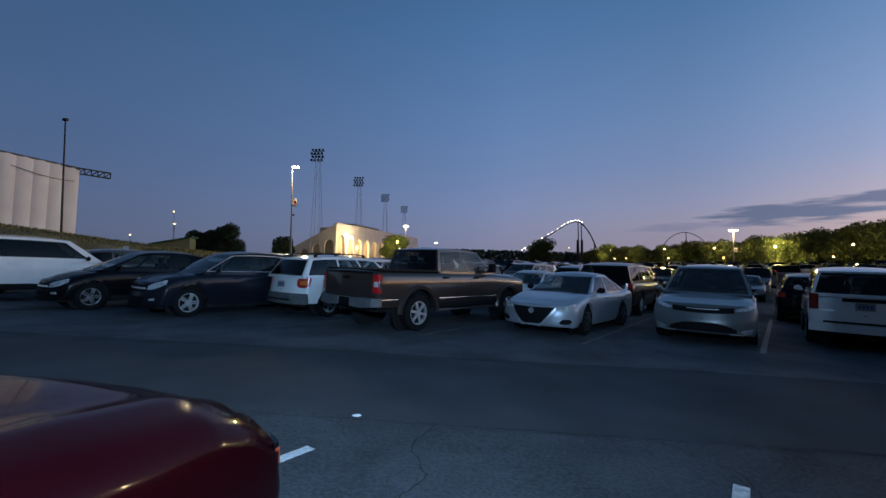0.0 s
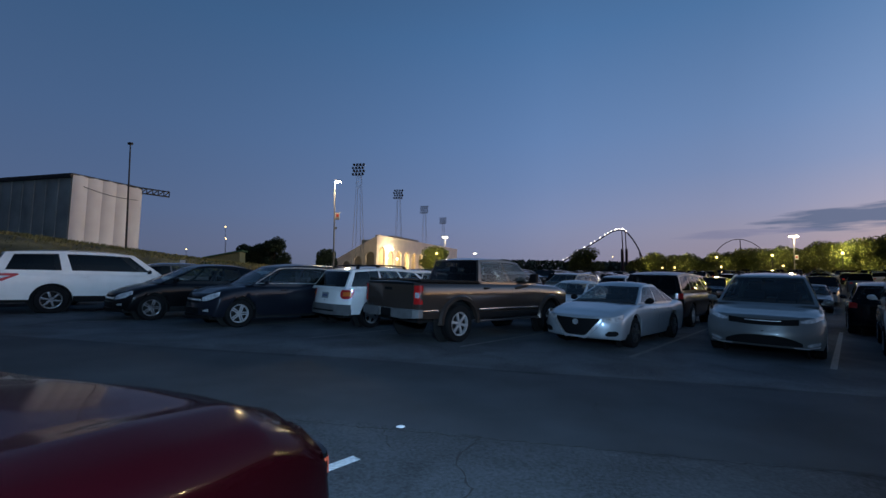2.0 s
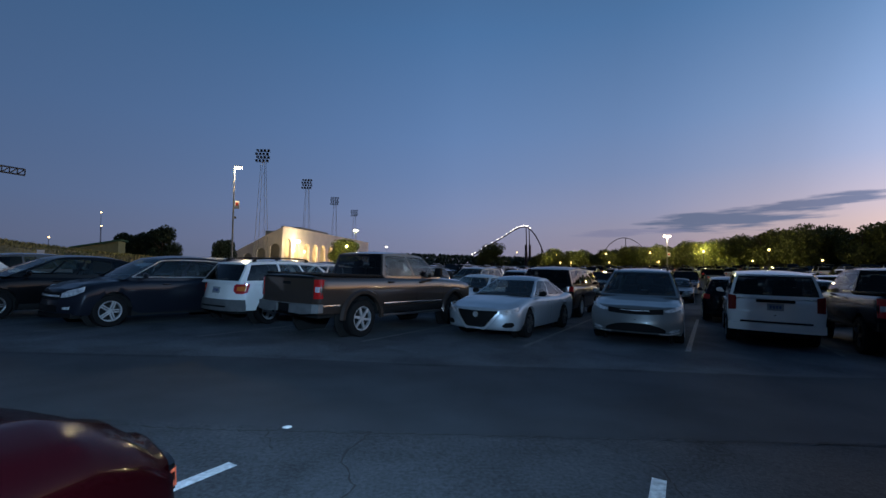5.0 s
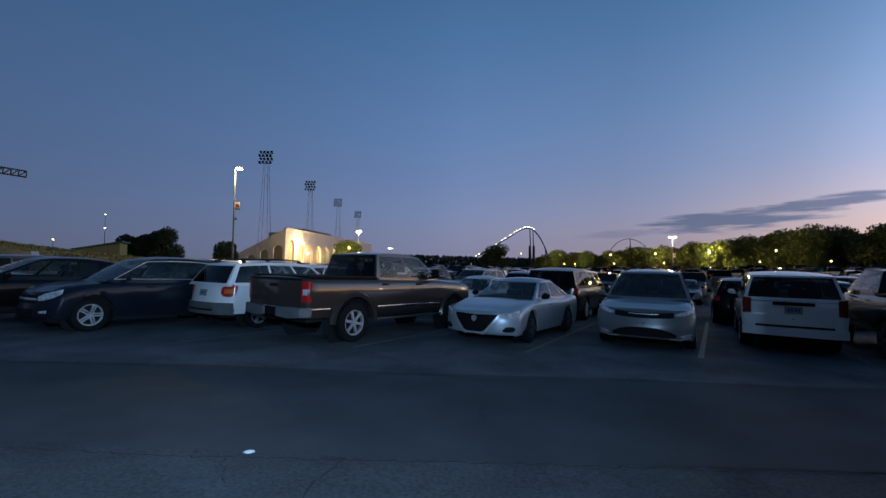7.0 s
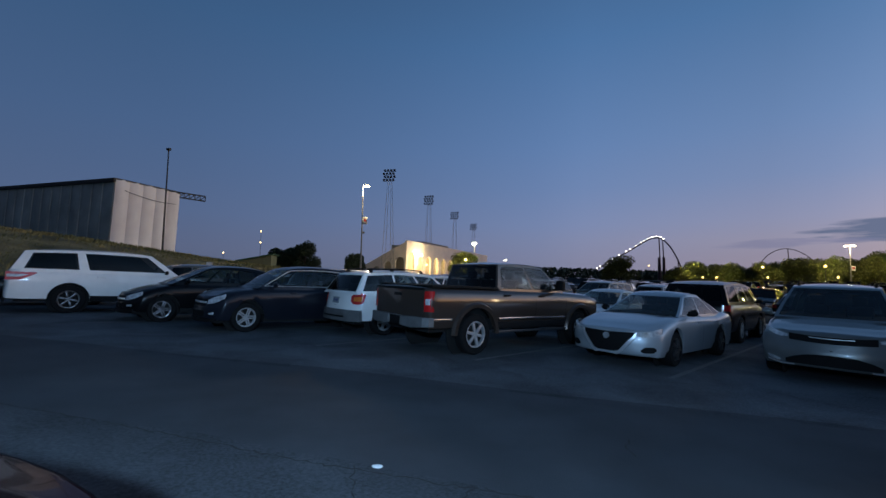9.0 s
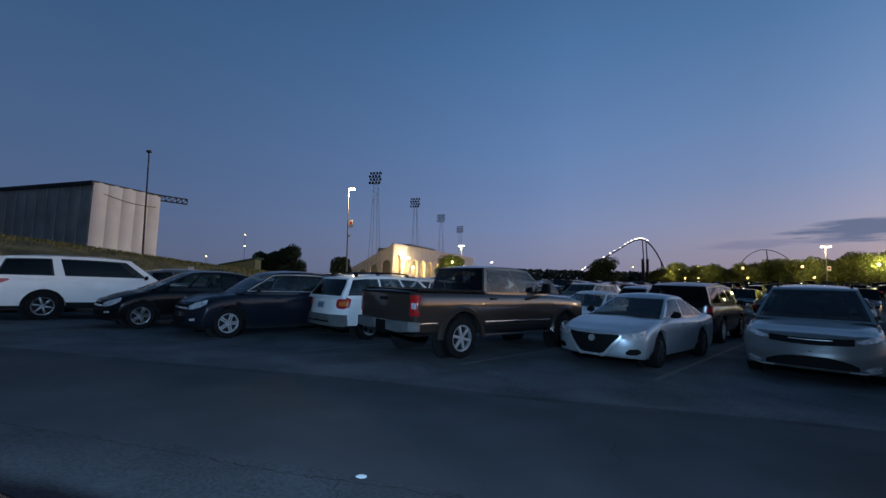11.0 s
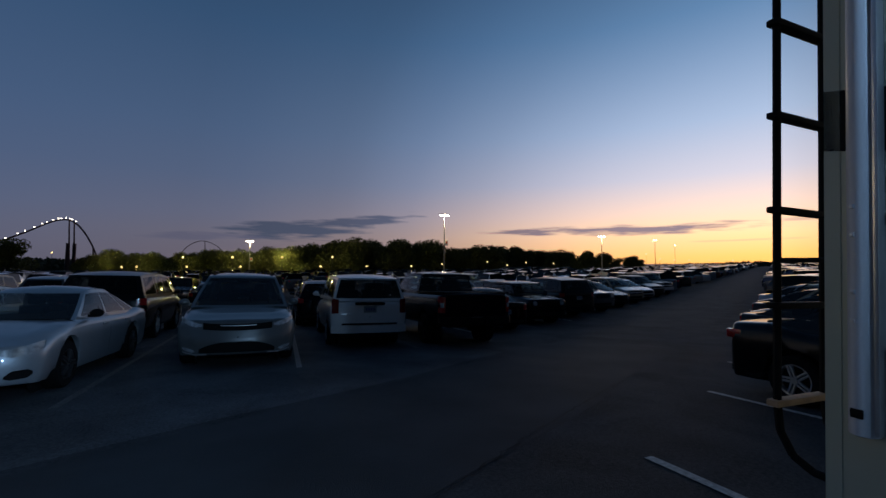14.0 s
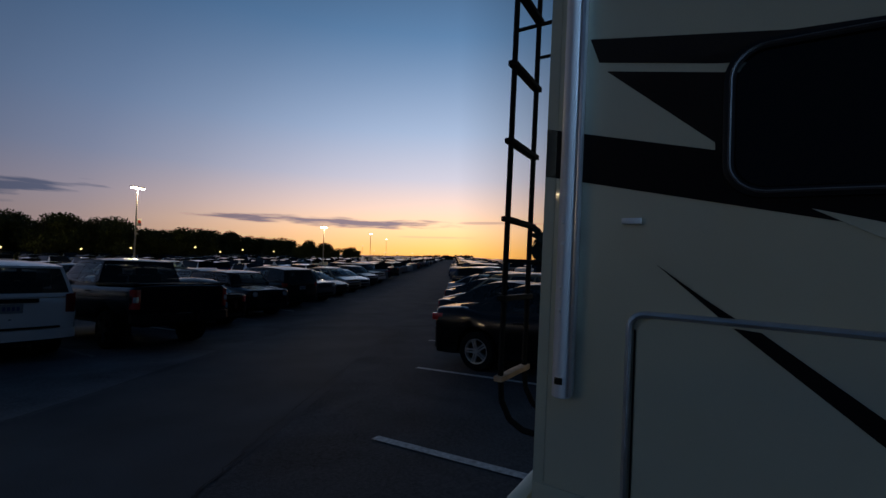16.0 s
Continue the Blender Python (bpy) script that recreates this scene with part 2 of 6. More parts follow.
# ---------------------------------------------------------------- cars
def add_wheel(root, x, y, r, wide, rim_mat, spokes, detail, steer=0.0):
    side = 1 if x > 0 else -1
    bm = bmesh.new()
    seg = 30 if detail else 14
    prof = [(r * 0.66, -wide / 2), (r * 0.93, -wide / 2), (r, -wide / 2 + 0.03), (r, wide / 2 - 0.03), (r * 0.93, wide / 2), (r * 0.66, wide / 2), (r * 0.62, wide / 2 - 0.06)]
    rows = []
    for a in range(seg):
        c, s = math.cos(2 * math.pi * a / seg), math.sin(2 * math.pi * a / seg)
        rows.append([(side * px, pr * c, pr * s) for pr, px in prof])
    grid(bm, rows + [rows[0]])
    bmesh.ops.remove_doubles(bm, verts=bm.verts, dist=1e-4)
    w = part("wheel", bm, M_RUBBER, root, m=pose(x, y, r, 0, 0, steer))
    bm = bmesh.new()
    xo = side * (wide / 2 - 0.02)
    rr = r * 0.67
    # barrel ring
    rows = []
    for a in range(seg):
        c, s = math.cos(2 * math.pi * a / seg), math.sin(2 * math.pi * a / seg)
        rows.append([(xo, rr * c, rr * s), (xo + side * 0.012, rr * 0.96 * c, rr * 0.96 * s), (xo + side * 0.008, rr * 0.88 * c, rr * 0.88 * s), (xo - side * 0.06, rr * 0.86 * c, rr * 0.86 * s)])
    grid(bm, rows + [rows[0]])
    for k in range(spokes):
        a = 2 * math.pi * k / spokes + 0.3
        for da in ((-0.1, 0.1) if spokes < 6 else (0.0,)):
            m = Matrix.Rotation(a, 4, "X")
            wd = rr * (0.12 if spokes < 6 else 0.2)
            box(bm, xo - 0.035, xo + 0.006, -wd / 2 + da * rr, wd / 2 + da * rr, rr * 0.12, rr * 0.92, 0.006 if detail else 0, m=m)
    tube(bm, (xo - side * 0.05, 0, 0), (xo + side * 0.012, 0, 0), rr * 0.24, rr * 0.2, 14)
    part("rim", bm, rim_mat, w)
    bm = bmesh.new()
    tube(bm, (xo - side * 0.09, 0, 0), (xo - side * 0.075, 0, 0), rr * 0.9, seg=18)
    part("brake_drum", bm, M_UNDER, w)


def build_car(name, m, label, paint_mat, L=4.7, W=1.86, H=1.68, belt=1.02, sill=0.27, base=2.7, front_axle=None, r=0.35,
              hood=None, ws=(0.95, 0.25), rw=(-2.15, -1.75), wb=None, wt=None, nose=0.22, tail=0.12, rake_f=0.12, rake_r=0.05,
              kind="suv", face="plain", rear="plain", rim=None, spokes=5, lower=None, rails=False, pillars=(0.34, 0.66),
              detail=True, category="car", group="", handle=None, steer=0.0, trim=False, tall=0.0, gap=0.012, well=0.085, crease=0.012, arch=None, clear_to=0.5, rear_glass=None):
    root = thing(name, m, label, category, group)
    hw = W / 2
    wb = wb or hw * 0.93
    wt = wt or hw * 0.72
    fa = front_axle if front_axle is not None else L / 2 - 0.92
    ra = fa - base
    rim = rim or M_RIM
    hood = hood or [(-L / 2, belt), (ws[0], belt), (L / 2 - 0.1, belt - 0.2)]

    def bend(v):
        x, y, z = v
        u = min(1.0, abs(x) / hw)
        if y > 0:
            f = max(0.0, min(1.0, (y - (L / 2 - 1.0)) / 1.0))
            y -= f * (nose * u ** 2.6 + rake_f * max(0, z - 0.5))
        else:
            f = max(0.0, min(1.0, (-y - (L / 2 - 0.8)) / 0.8))
            y += f * (tail * u ** 3 + rake_r * max(0, z - 0.5))
        return Vector((x, y, z))

    Ra = r + well

    def zbot(y):
        z = sill
        for ya in (fa, ra):
            d = abs(y - ya)
            if d < Ra:
                z = max(z, r + math.sqrt(Ra * Ra - d * d))
        e = L / 2 - abs(y)
        if e < 0.5:
            z = max(z, sill + 0.02 * (0.5 - e))
        return z

    ys = set()
    n = 26 if detail else 12
    for k in range(n + 1):
        ys.add(round(-L / 2 + 0.1 + (L - 0.2) * k / n, 3))
    for ya in (fa, ra):
        for k in range(13 if detail else 9):
            ys.add(round(ya - Ra * math.cos(math.pi * k / (12 if detail else 8)), 3))
    ys = sorted(ys)
    sect = [(0.925, 0.0), (0.968, 0.18), (0.985, 0.42), (1.0, 0.62), (0.985, 0.84), (0.94, 0.955), (0.86, 0.99), (0.76, 1.0), (0.68, 1.004), (0.6, 1.008), (0.5, 1.012), (0.25, 1.022), (0, 1.026)]

    def row(y):
        zb, zt = zbot(y), curve(hood, y)
        base_b = sill
        pts = []
        for fx, fz in sect:
            z = base_b + (zt - base_b) * fz
            z = max(z, zb + 0.002 * fz) if fz < 0.9 else z
            if fx in (0.68, 0.76) and y > ws[0] - 0.1:
                z += crease * min(1, (y - ws[0] + 0.1) * 2)
            pts.append((fx * hw, y, z))
        return [(-px, py, pz) for px, py, pz in pts] + [p for p in pts[-2::-1]]

    rows = [row(y) for y in ys]

    def capped(r0, sgn):
        cx = 0.0
        zs = [p[2] for p in r0]
        cz = (min(zs) + max(zs)) / 2
        out = []
        zlo = min(zs)
        r0 = r0 + [(hw * k, r0[0][1], zlo) for k in (0.6, 0.2, -0.2, -0.6)]
        for s, d in ((1.0, 0.0), (0.985, 0.045), (0.94, 0.075), (0.85, 0.093), (0.74, 0.097), (0.62, 0.1), (0.5, 0.1), (0.38, 0.1), (0.26, 0.1), (0.14, 0.1), (0.02, 0.1)):
            out.append([(cx + p[0] * s, p[1] + sgn * d, cz + (p[2] - cz) * s) for p in r0])
        return out

    front = capped(rows[-1], 1)
    back = capped(rows[0], -1)
    bm = bmesh.new()
    grid(bm, [[bend(p) for p in q] for q in rows])
    for end in (front, back):
        grid(bm, [[bend(p) for p in q] for q in end], close=True)
    bmesh.ops.remove_doubles(bm, verts=bm.verts, dist=0.002)
    body = part("body", bm, paint_mat, root, smooth=50)
    if lower:
        # dark cladding along sills and lower bumpers
        bm = bmesh.new()
        for sx in (-1, 1):
            box(bm, sx * hw * 0.955 - 0.02, sx * hw * 0.955 + 0.035, ra + Ra, fa - Ra, sill - 0.03, sill + 0.1, 0.01)
        part("sill_trim", bm, lower, root)
    # dark floor pan
    bm = bmesh.new()
    box(bm, -hw + 0.3, hw - 0.3, -L / 2 + 0.25, L / 2 - 0.3, max(0.2, sill - 0.1), belt - 0.25)
    box(bm, -hw + 0.08, hw - 0.08, ra + Ra, fa - Ra, max(0.22, sill - 0.06), sill + 0.15)
    part("underbody", bm, M_UNDER, root)

    # greenhouse: an open frame of pillars under an arched roof, with panes set in it
    yf0, yf1 = ws
    yr0, yr1 = rw
    gb = belt - 0.03
    roof = H - 0.035
    arch = {"pickup": 0.025, "sedan": 0.06}.get(kind, 0.085) if arch is None else arch

    def hwt(t):
        return lerp(wb, wt, t ** 1.25)

    def top(v):
        return roof - arch * max(0.0, (0.55 - v) / 0.55) ** 2 - 0.045 * max(0.0, (v - 0.65) / 0.35) ** 2

    def side(v, t, off=0.0):
        y = lerp(lerp(yr0, yr1, t), lerp(yf0, yf1, t), v)
        u = (v - 0.5) * 2
        return Vector((hwt(t) - 0.03 * u * u + off, y, lerp(gb, top(v), t)))

    def frontp(u, t, off=0.0):
        return Vector((u * (hwt(t) - 0.03), lerp(yf0, yf1, t) + 0.1 * (1 - u * u) + off, lerp(gb, top(1), t) + off * 0.5))

    def rearp(u, t, off=0.0):
        return Vector((u * (hwt(t) - 0.03), lerp(yr0, yr1, t) - 0.07 * (1 - u * u) - off, lerp(gb, top(0), t)))

    cuts = [0.035, *pillars, 0.965]
    lights = [(1 - b + gap, 1 - a - gap, M_GLASS_SIDE if a < clear_to else M_PRIVACY) for a, b in zip(cuts, cuts[1:])]
    ts0, ts1 = 0.16 - tall, 0.88 + tall * 0.5
    fu, ft0, ft1 = 0.93, 0.1, 0.94
    ru, rt0, rt1 = (0.94, 0.08, 0.96) if kind == "pickup" else (0.86, 0.12 if kind == "sedan" else 0.2, 0.9)

    ru, rt0, rt1 = rear_glass or (ru, rt0, rt1)

    def steps(marks, n):
        out = set(marks)
        for k in range(n + 1):
            if all(abs(k / n - q) > 0.035 for q in marks):
                out.add(k / n)
        return sorted(out)

    V = steps([0.0, 1.0] + [q for w in lights for q in w[:2]], 8)
    U = [2 * q - 1 for q in steps([0.0, 1.0, (1 - fu) / 2, (1 + fu) / 2, (1 - ru) / 2, (1 + ru) / 2], 8)]

    def shell(bm, f, us, marks, holes, sx=1):
        T = steps([0.0, 1.0, *marks], 4)
        vs = [[bm.verts.new((sx * p.x, p.y, p.z)) for p in (f(u, t) for u in us)] for t in T]
        for a in range(len(T) - 1):
            for b in range(len(us) - 1):
                tm, um = (T[a] + T[a + 1]) / 2, (us[b] + us[b + 1]) / 2
                if marks[0] < tm < marks[1] and any(q[0] < um < q[1] for q in holes):
                    continue
                bm.faces.new((vs[a][b], vs[a][b + 1], vs[a + 1][b + 1], vs[a + 1][b]))

    bm = bmesh.new()
    for sx in (1, -1):
        shell(bm, side, V, (ts0, ts1), lights, sx)
    shell(bm, frontp, U, (ft0, ft1), [(-fu, fu)])
    shell(bm, rearp, U, (rt0, rt1), [(-ru, ru)])
    rows2 = []
    for v in V:
        a = []
        for u in U:
            p = rearp(u, 1).lerp(frontp(u, 1), v)
            p.x = u * lerp(side(v, 1).x, hwt(1) - 0.03, 1.0 if v in (0.0, 1.0) else 0.0)
            p.z = top(v) + 0.045 * (1 - u * u) * min(1, 6 * v * (1 - v)) + 0.012 * math.sin(math.pi * v)
            a.append(p)
        rows2.append(a)
    grid(bm, rows2)
    bmesh.ops.remove_doubles(bm, verts=bm.verts, dist=0.004)
    part("cabin", bm, paint_mat, root, smooth=35)

    def glass(nm, f, u0, u1, t0, t1, mat, k=6, sx=1):
        bm = bmesh.new()
        g = [[f(lerp(u0, u1, i / k), lerp(t0, t1, j / 4), 0.003) for i in range(k + 1)] for j in range(5)]
        grid(bm, [[Vector((sx * p.x, p.y, p.z)) for p in w] for w in g])
        return part(nm, bm, mat, root, smooth=30)

    glass("windscreen", frontp, -fu, fu, ft0, ft1, M_GLASS_CLEAR)
    glass("rear_window", rearp, -ru, ru, rt0, rt1, M_GLASS_SIDE if kind == "sedan" else M_PRIVACY)
    for sx in (1, -1):
        for a, b, mat in lights:
            glass("side_window", side, a, b, ts0, ts1, mat, 4, sx)

    # cabin inside: dark deck from dashboard to parcel shelf, seat backs with head restraints
    bm = bmesh.new()
    deck = []
    for k in range(9):
        y = lerp(yr0 + 0.04, yf0 + 0.02, k / 8)
        z = max(gb + 0.02, sill + (curve(hood, y) - sill) * 1.026 + 0.008)
        deck.append([(-wb * 0.97, y, gb + 0.02), (-wb * 0.8, y, z), (0, y, z), (wb * 0.8, y, z), (wb * 0.97, y, gb + 0.02)])
    grid(bm, deck)
    part("cabin_deck", bm, M_CABIN, root)
    rows3 = [("front_seat", lerp(yr0, yf0, 0.47 if kind != "pickup" else 0.42), 0.36), ("rear_seat", lerp(yr0, yf0, 0.2 if kind != "sedan" else 0.24), 0.38)]
    up = H - belt
    for nm, y, x in rows3:
        for sx in (-1, 1):
            bm = bmesh.new()
            box(bm, sx * x - 0.23, sx * x + 0.23, y - 0.07, y + 0.06, gb, belt + up * 0.36, 0.05)
            box(bm, sx * x - 0.12, sx * x + 0.12, y - 0.08, y + 0.02, belt + up * 0.39, belt + up * 0.66, 0.035)
            tube(bm, (sx * x, y - 0.03, belt + up * 0.3), (sx * x, y - 0.03, belt + up * 0.42), 0.04, seg=6)
            part(nm, bm, M_CABIN, root)
    if detail:
        bm = bmesh.new()
        c = Vector((-0.36, yf0 - 0.55, belt + 0.06))
        ring = []
        for k in range(18):
            a = 2 * math.pi * k / 18
            ring.append(c + Vector((0.18 * math.cos(a), 0.05 * math.sin(a), 0.17 * math.sin(a))))
        for a, b in zip(ring, ring[1:] + ring[:1]):
            tube(bm, a, b, 0.014, seg=5)
        part("steering_wheel", bm, M_BLACK, root)
        bm = bmesh.new()
        p = frontp(0, 0.86)
        box(bm, -0.12, 0.12, p.y - 0.13, p.y - 0.09, p.z - 0.05, p.z + 0.02, 0.012)
        part("rear_view_mirror", bm, M_BLACK, root)

    # mirrors
    for sx in (-1, 1):
        bm = bmesh.new()
        bmesh.ops.create_uvsphere(bm, u_segments=10, v_segments=7, radius=1, matrix=Matrix.LocRotScale((sx * (wb + 0.12), yf0 - 0.42, belt + 0.09), None, (0.10, 0.055, 0.07)))
        box(bm, min(sx * wb, sx * (wb + 0.1)) - 0.02, max(sx * wb, sx * (wb + 0.1)), yf0 - 0.46, yf0 - 0.4, belt + 0.02, belt + 0.07, 0.01)
        part("wing_mirror", bm, M_BLACK if face in ("truck", "sedan") else paint_mat, root)

    # wheels in their dark wells
    for sx in (-1, 1):
        for ya in (fa, ra):
            bm = bmesh.new()
            tube(bm, (sx * (hw - 0.31), ya, r + 0.02), (sx * (hw - 0.27), ya, r + 0.02), Ra + 0.03, seg=20)
            part("wheel_well", bm, M_UNDER, root)
            add_wheel(root, sx * (hw - 0.125), ya, r, 0.23, rim, spokes, detail, steer if ya == fa else 0.0)

    # panels on the front and rear that follow the bow of the body
    def round_off(x):
        return 0.1 - curve([(0.5, 0.1), (0.85, 0.093), (0.94, 0.075), (0.985, 0.045), (1.0, 0.0)], abs(x) / (hw * 0.99))

    def panel(nm, pts, mat, end=1, thick=0.03, proud=0.006, label="", parent=None):
        bm = bmesh.new()
        rows = []
        if len(pts) < 6:
            more = []
            for a, b in zip(pts, pts[1:]):
                more += [tuple(lerp(p, q, k / 4) for p, q in zip(a, b)) for k in range(4)]
            pts = more + [pts[-1]]
        for x, z0, z1 in pts:
            zs = [lerp(z0, z1, q / 3) for q in range(4)]
            col = []
            for z in zs:
                v = bend((x, end * (L / 2 - round_off(x)), z))
                col.append(Vector((v.x, v.y + end * proud, v.z)))
            rows.append(col)
        inner = [[Vector((p.x, p.y - end * thick, p.z)) for p in c] for c in rows]
        grid(bm, rows)
        ring = lambda q: [c[0] for c in q] + q[-1][1:] + [c[-1] for c in q[-2::-1]] + q[0][-2:0:-1]
        grid(bm, [ring(rows), ring(inner)], close=True)
        bmesh.ops.remove_doubles(bm, verts=bm.verts, dist=1e-4)
        return part(nm, bm, mat, parent or root, label, smooth=30)

    def span(x0, x1, z0a, z1a, z0b, z1b, k=8):
        return [(lerp(x0, x1, i / k), lerp(z0a, z0b, i / k), lerp(z1a, z1b, i / k)) for i in range(k + 1)]

    def pair(nm, x0, x1, z0a, z1a, z0b, z1b, mat, end=1, **kw):
        for sx in (1, -1):
            pts = [(sx * x, a, b) for x, a, b in span(x0, x1, z0a, z1a, z0b, z1b)]
            panel(nm, pts, mat, end, **kw)

    hl = hood[-1][1] if hood[-1][0] > 0 else belt - 0.2
    tool = dict(panel=panel, span=span, pair=pair, hw=hw, L=L, hl=hl, root=root, bend=bend, belt=belt, sill=sill,
                side=side, rearp=rearp, frontp=frontp, wt=wt, wb=wb, fa=fa, ra=ra, r=r, H=H, paint=paint_mat, roof=roof, yr1=yr1, yf1=yf1)
    FACES[face](tool)
    REARS[rear](tool)
    if detail:
        for sx in (-1, 1):
            for v in (0.99, *[1 - p for p in pillars[:2]]):
                p = side(v, 0)
                if abs(p.y - ra) < Ra or abs(p.y - fa) < Ra:
                    continue
                bm = bmesh.new()
                zt = belt - 0.02
                rows = []
                for fx, fz in sect[1:6]:
                    rows.append([(sx * (fx * hw + 0.002), p.y + q, sill + (zt - sill) * fz) for q in (-0.005, 0.005)])
                grid(bm, rows)
                part("door_seam", bm, M_BLACK, root)
        for sx in (-1, 1):
            for v in [1 - p + 0.1 for p in pillars[:2]] + ([0.1] if kind == "pickup" else []):
                p = side(v, 0)
                bm = bmesh.new()
                box(bm, sx * hw * 0.985 - 0.02, sx * hw * 0.985 + 0.035, p.y - 0.13, p.y + 0.06, belt - 0.135, belt - 0.1, 0.008)
                part("door_handle", bm, handle or paint_mat, root)
    if trim:
        for sx in (-1, 1):
            bm = bmesh.new()
            pts = [side(1 - 0.03 - 0.93 * k / 10, 0.9, 0.012) for k in range(11)]
            pts = [side(0.985, t, 0.012) for t in (0.15, 0.4, 0.65, 0.85)] + pts
            pts += [side(0.025, t, 0.012) for t in (0.75, 0.5, 0.3)] + [side(0.03 + 0.95 * k / 10, 0.15, 0.012) for k in range(11)]
            for a, b in zip(pts, pts[1:]):
                tube(bm, (sx * a.x, a.y, a.z), (sx * b.x, b.y, b.z), 0.011, seg=6)
            part("window_trim", bm, M_CHROME, root, "bright chrome window trim")
    if rails:
        for sx in (-1, 1):
            bm = bmesh.new()
            x = sx * (wt - 0.1)
            rail = [Vector((x, lerp(yr1, yf1, q), top(q) + 0.085)) for q in (0.1, 0.25, 0.4, 0.55, 0.7, 0.85)]
            for a, b in zip(rail, rail[1:]):
                tube(bm, a, b, 0.018, seg=8)
            for p in (rail[0], rail[2], rail[-1]):
                box(bm, x - 0.02, x + 0.02, p.y - 0.05, p.y + 0.05, p.z - 0.085, p.z, 0.008)
            part("roof_rail", bm, M_BLACK, root)
    return root, tool


def plate(t, end, z, w=0.31, h=0.155):
    p = t["panel"]("licence_plate", t["span"](-w / 2, w / 2, z - h / 2, z + h / 2, z - h / 2, z + h / 2, 2), M_PLATE, end, proud=0.016, label="pale licence plate with illegible bars")
    for k in range(4):
        x = -w * 0.34 + k * w * 0.19
        t["panel"]("plate_mark", t["span"](x, x + w * 0.12, z - h * 0.22, z + h * 0.22, z - h * 0.22, z + h * 0.22, 1), M_BARS, end, thick=0.002, proud=0.0195, parent=t["root"])


def face_plain(t):
    hw, hl = t["hw"], t["hl"]
    t["pair"]("headlight", hw * 0.6, hw * 0.95, hl - 0.2, hl - 0.07, hl - 0.13, hl - 0.02, M_LENS)
    t["panel"]("grille", t["span"](-hw * 0.52, hw * 0.52, hl - 0.22, hl - 0.08, hl - 0.22, hl - 0.08), M_BLACK)
    t["panel"]("lower_grille", t["span"](-hw * 0.6, hw * 0.6, 0.3, 0.44, 0.3, 0.44), M_BLACK)


def face_sedan(t):
    """Wide V-shaped grille in a bright frame, with swept-back lamps."""
    hw, hl, P = t["hw"], t["hl"], t["panel"]
    zt, zb = hl - 0.05, 0.28
    k = 12
    prof = []
    for i in range(k + 1):
        x = lerp(-0.5, 0.5, i / k)
        u = abs(x) / 0.5
        prof.append((x, zb + 0.32 * max(0, u - 0.45) / 0.55, zt - 0.02 + 0.015 * u))
    P("grille", prof, M_BLACK, thick=0.04, proud=0.008)
    for s in (1, -1):
        P("grille_frame", [(s * x, a, b) for x, a, b in ((0.17, zb - 0.055, zb - 0.012), (0.235, zb - 0.055, zb + 0.005), (0.3, zb + 0.005, zb + 0.085), (0.4, zb + 0.12, zb + 0.205), (0.5, zb + 0.24, zb + 0.325), (0.545, zt - 0.07, zt + 0.0))], M_CHROME, proud=0.022)
        P("headlight", [(s * x, a, b) for x, a, b in ((0.53, zt - 0.05, zt - 0.0), (0.66, zt - 0.09, zt + 0.015), (0.8, zt - 0.07, zt + 0.06), (0.9, zt + 0.0, zt + 0.1))], M_LENS, proud=0.012)
        P("fog_recess", [(s * x, a, b) for x, a, b in ((0.62, 0.31, 0.34), (0.68, 0.29, 0.4), (0.8, 0.3, 0.41), (0.84, 0.34, 0.38))], M_BLACK, proud=0.008)
    P("bumper_lip", t["span"](-0.18, 0.18, zb - 0.045, zb - 0.01, zb - 0.045, zb - 0.01), M_CHROME, proud=0.018)
    bm = bmesh.new()
    c = t["bend"]((0, t["L"] / 2, zt - 0.1))
    tube(bm, (0, c.y, c.z), (0, c.y + 0.03, c.z), 0.062, seg=20)
    part("badge", bm, M_CHROME, t["root"], "round chrome badge")


def face_minivan(t):
    """Thin winged grille between lamps, wide lower intake, fog lamps in chrome."""
    hw, hl, P = t["hw"], t["hl"], t["panel"]
    z = hl - 0.06
    P("grille", [(x, z - 0.125 + 0.03 * (x / 0.6) ** 2, z - 0.01 + 0.03 * (x / 0.6) ** 2) for x in [k / 6 * 0.58 - 0.58 for k in range(13)]], M_BLACK, proud=0.006)
    P("grille_bar", [(x, z - 0.044 + 0.03 * (x / 0.6) ** 2, z - 0.032 + 0.03 * (x / 0.6) ** 2) for x in [k / 6 * 0.3 - 0.3 for k in range(13)]], M_CHROME, proud=0.018, label="winged chrome bar")
    for s in (1, -1):
        P("headlight", [(s * x, a, b) for x, a, b in ((0.60, z - 0.05, z - 0.01), (0.7, z - 0.06, z + 0.02), (0.84, z - 0.02, z + 0.07), (0.95, z + 0.05, z + 0.12))], M_LENS, proud=0.012)
        P("fog_lamp", [(s * x, a, b) for x, a, b in ((0.70, 0.31, 0.34), (0.76, 0.30, 0.36), (0.86, 0.33, 0.39), (0.9, 0.37, 0.4))], M_LENS, proud=0.012)
        P("fog_trim", [(s * x, a, b) for x, a, b in ((0.5, 0.26, 0.275), (0.7, 0.25, 0.272), (0.9, 0.3, 0.32))], M_CHROME, proud=0.014)
    P("lower_grille", [(x, 0.29, 0.48 - 0.13 * (abs(x) / 0.64) ** 3) for x in [k / 6 * 0.63 - 0.63 for k in range(13)]], M_BLACK, proud=0.006)


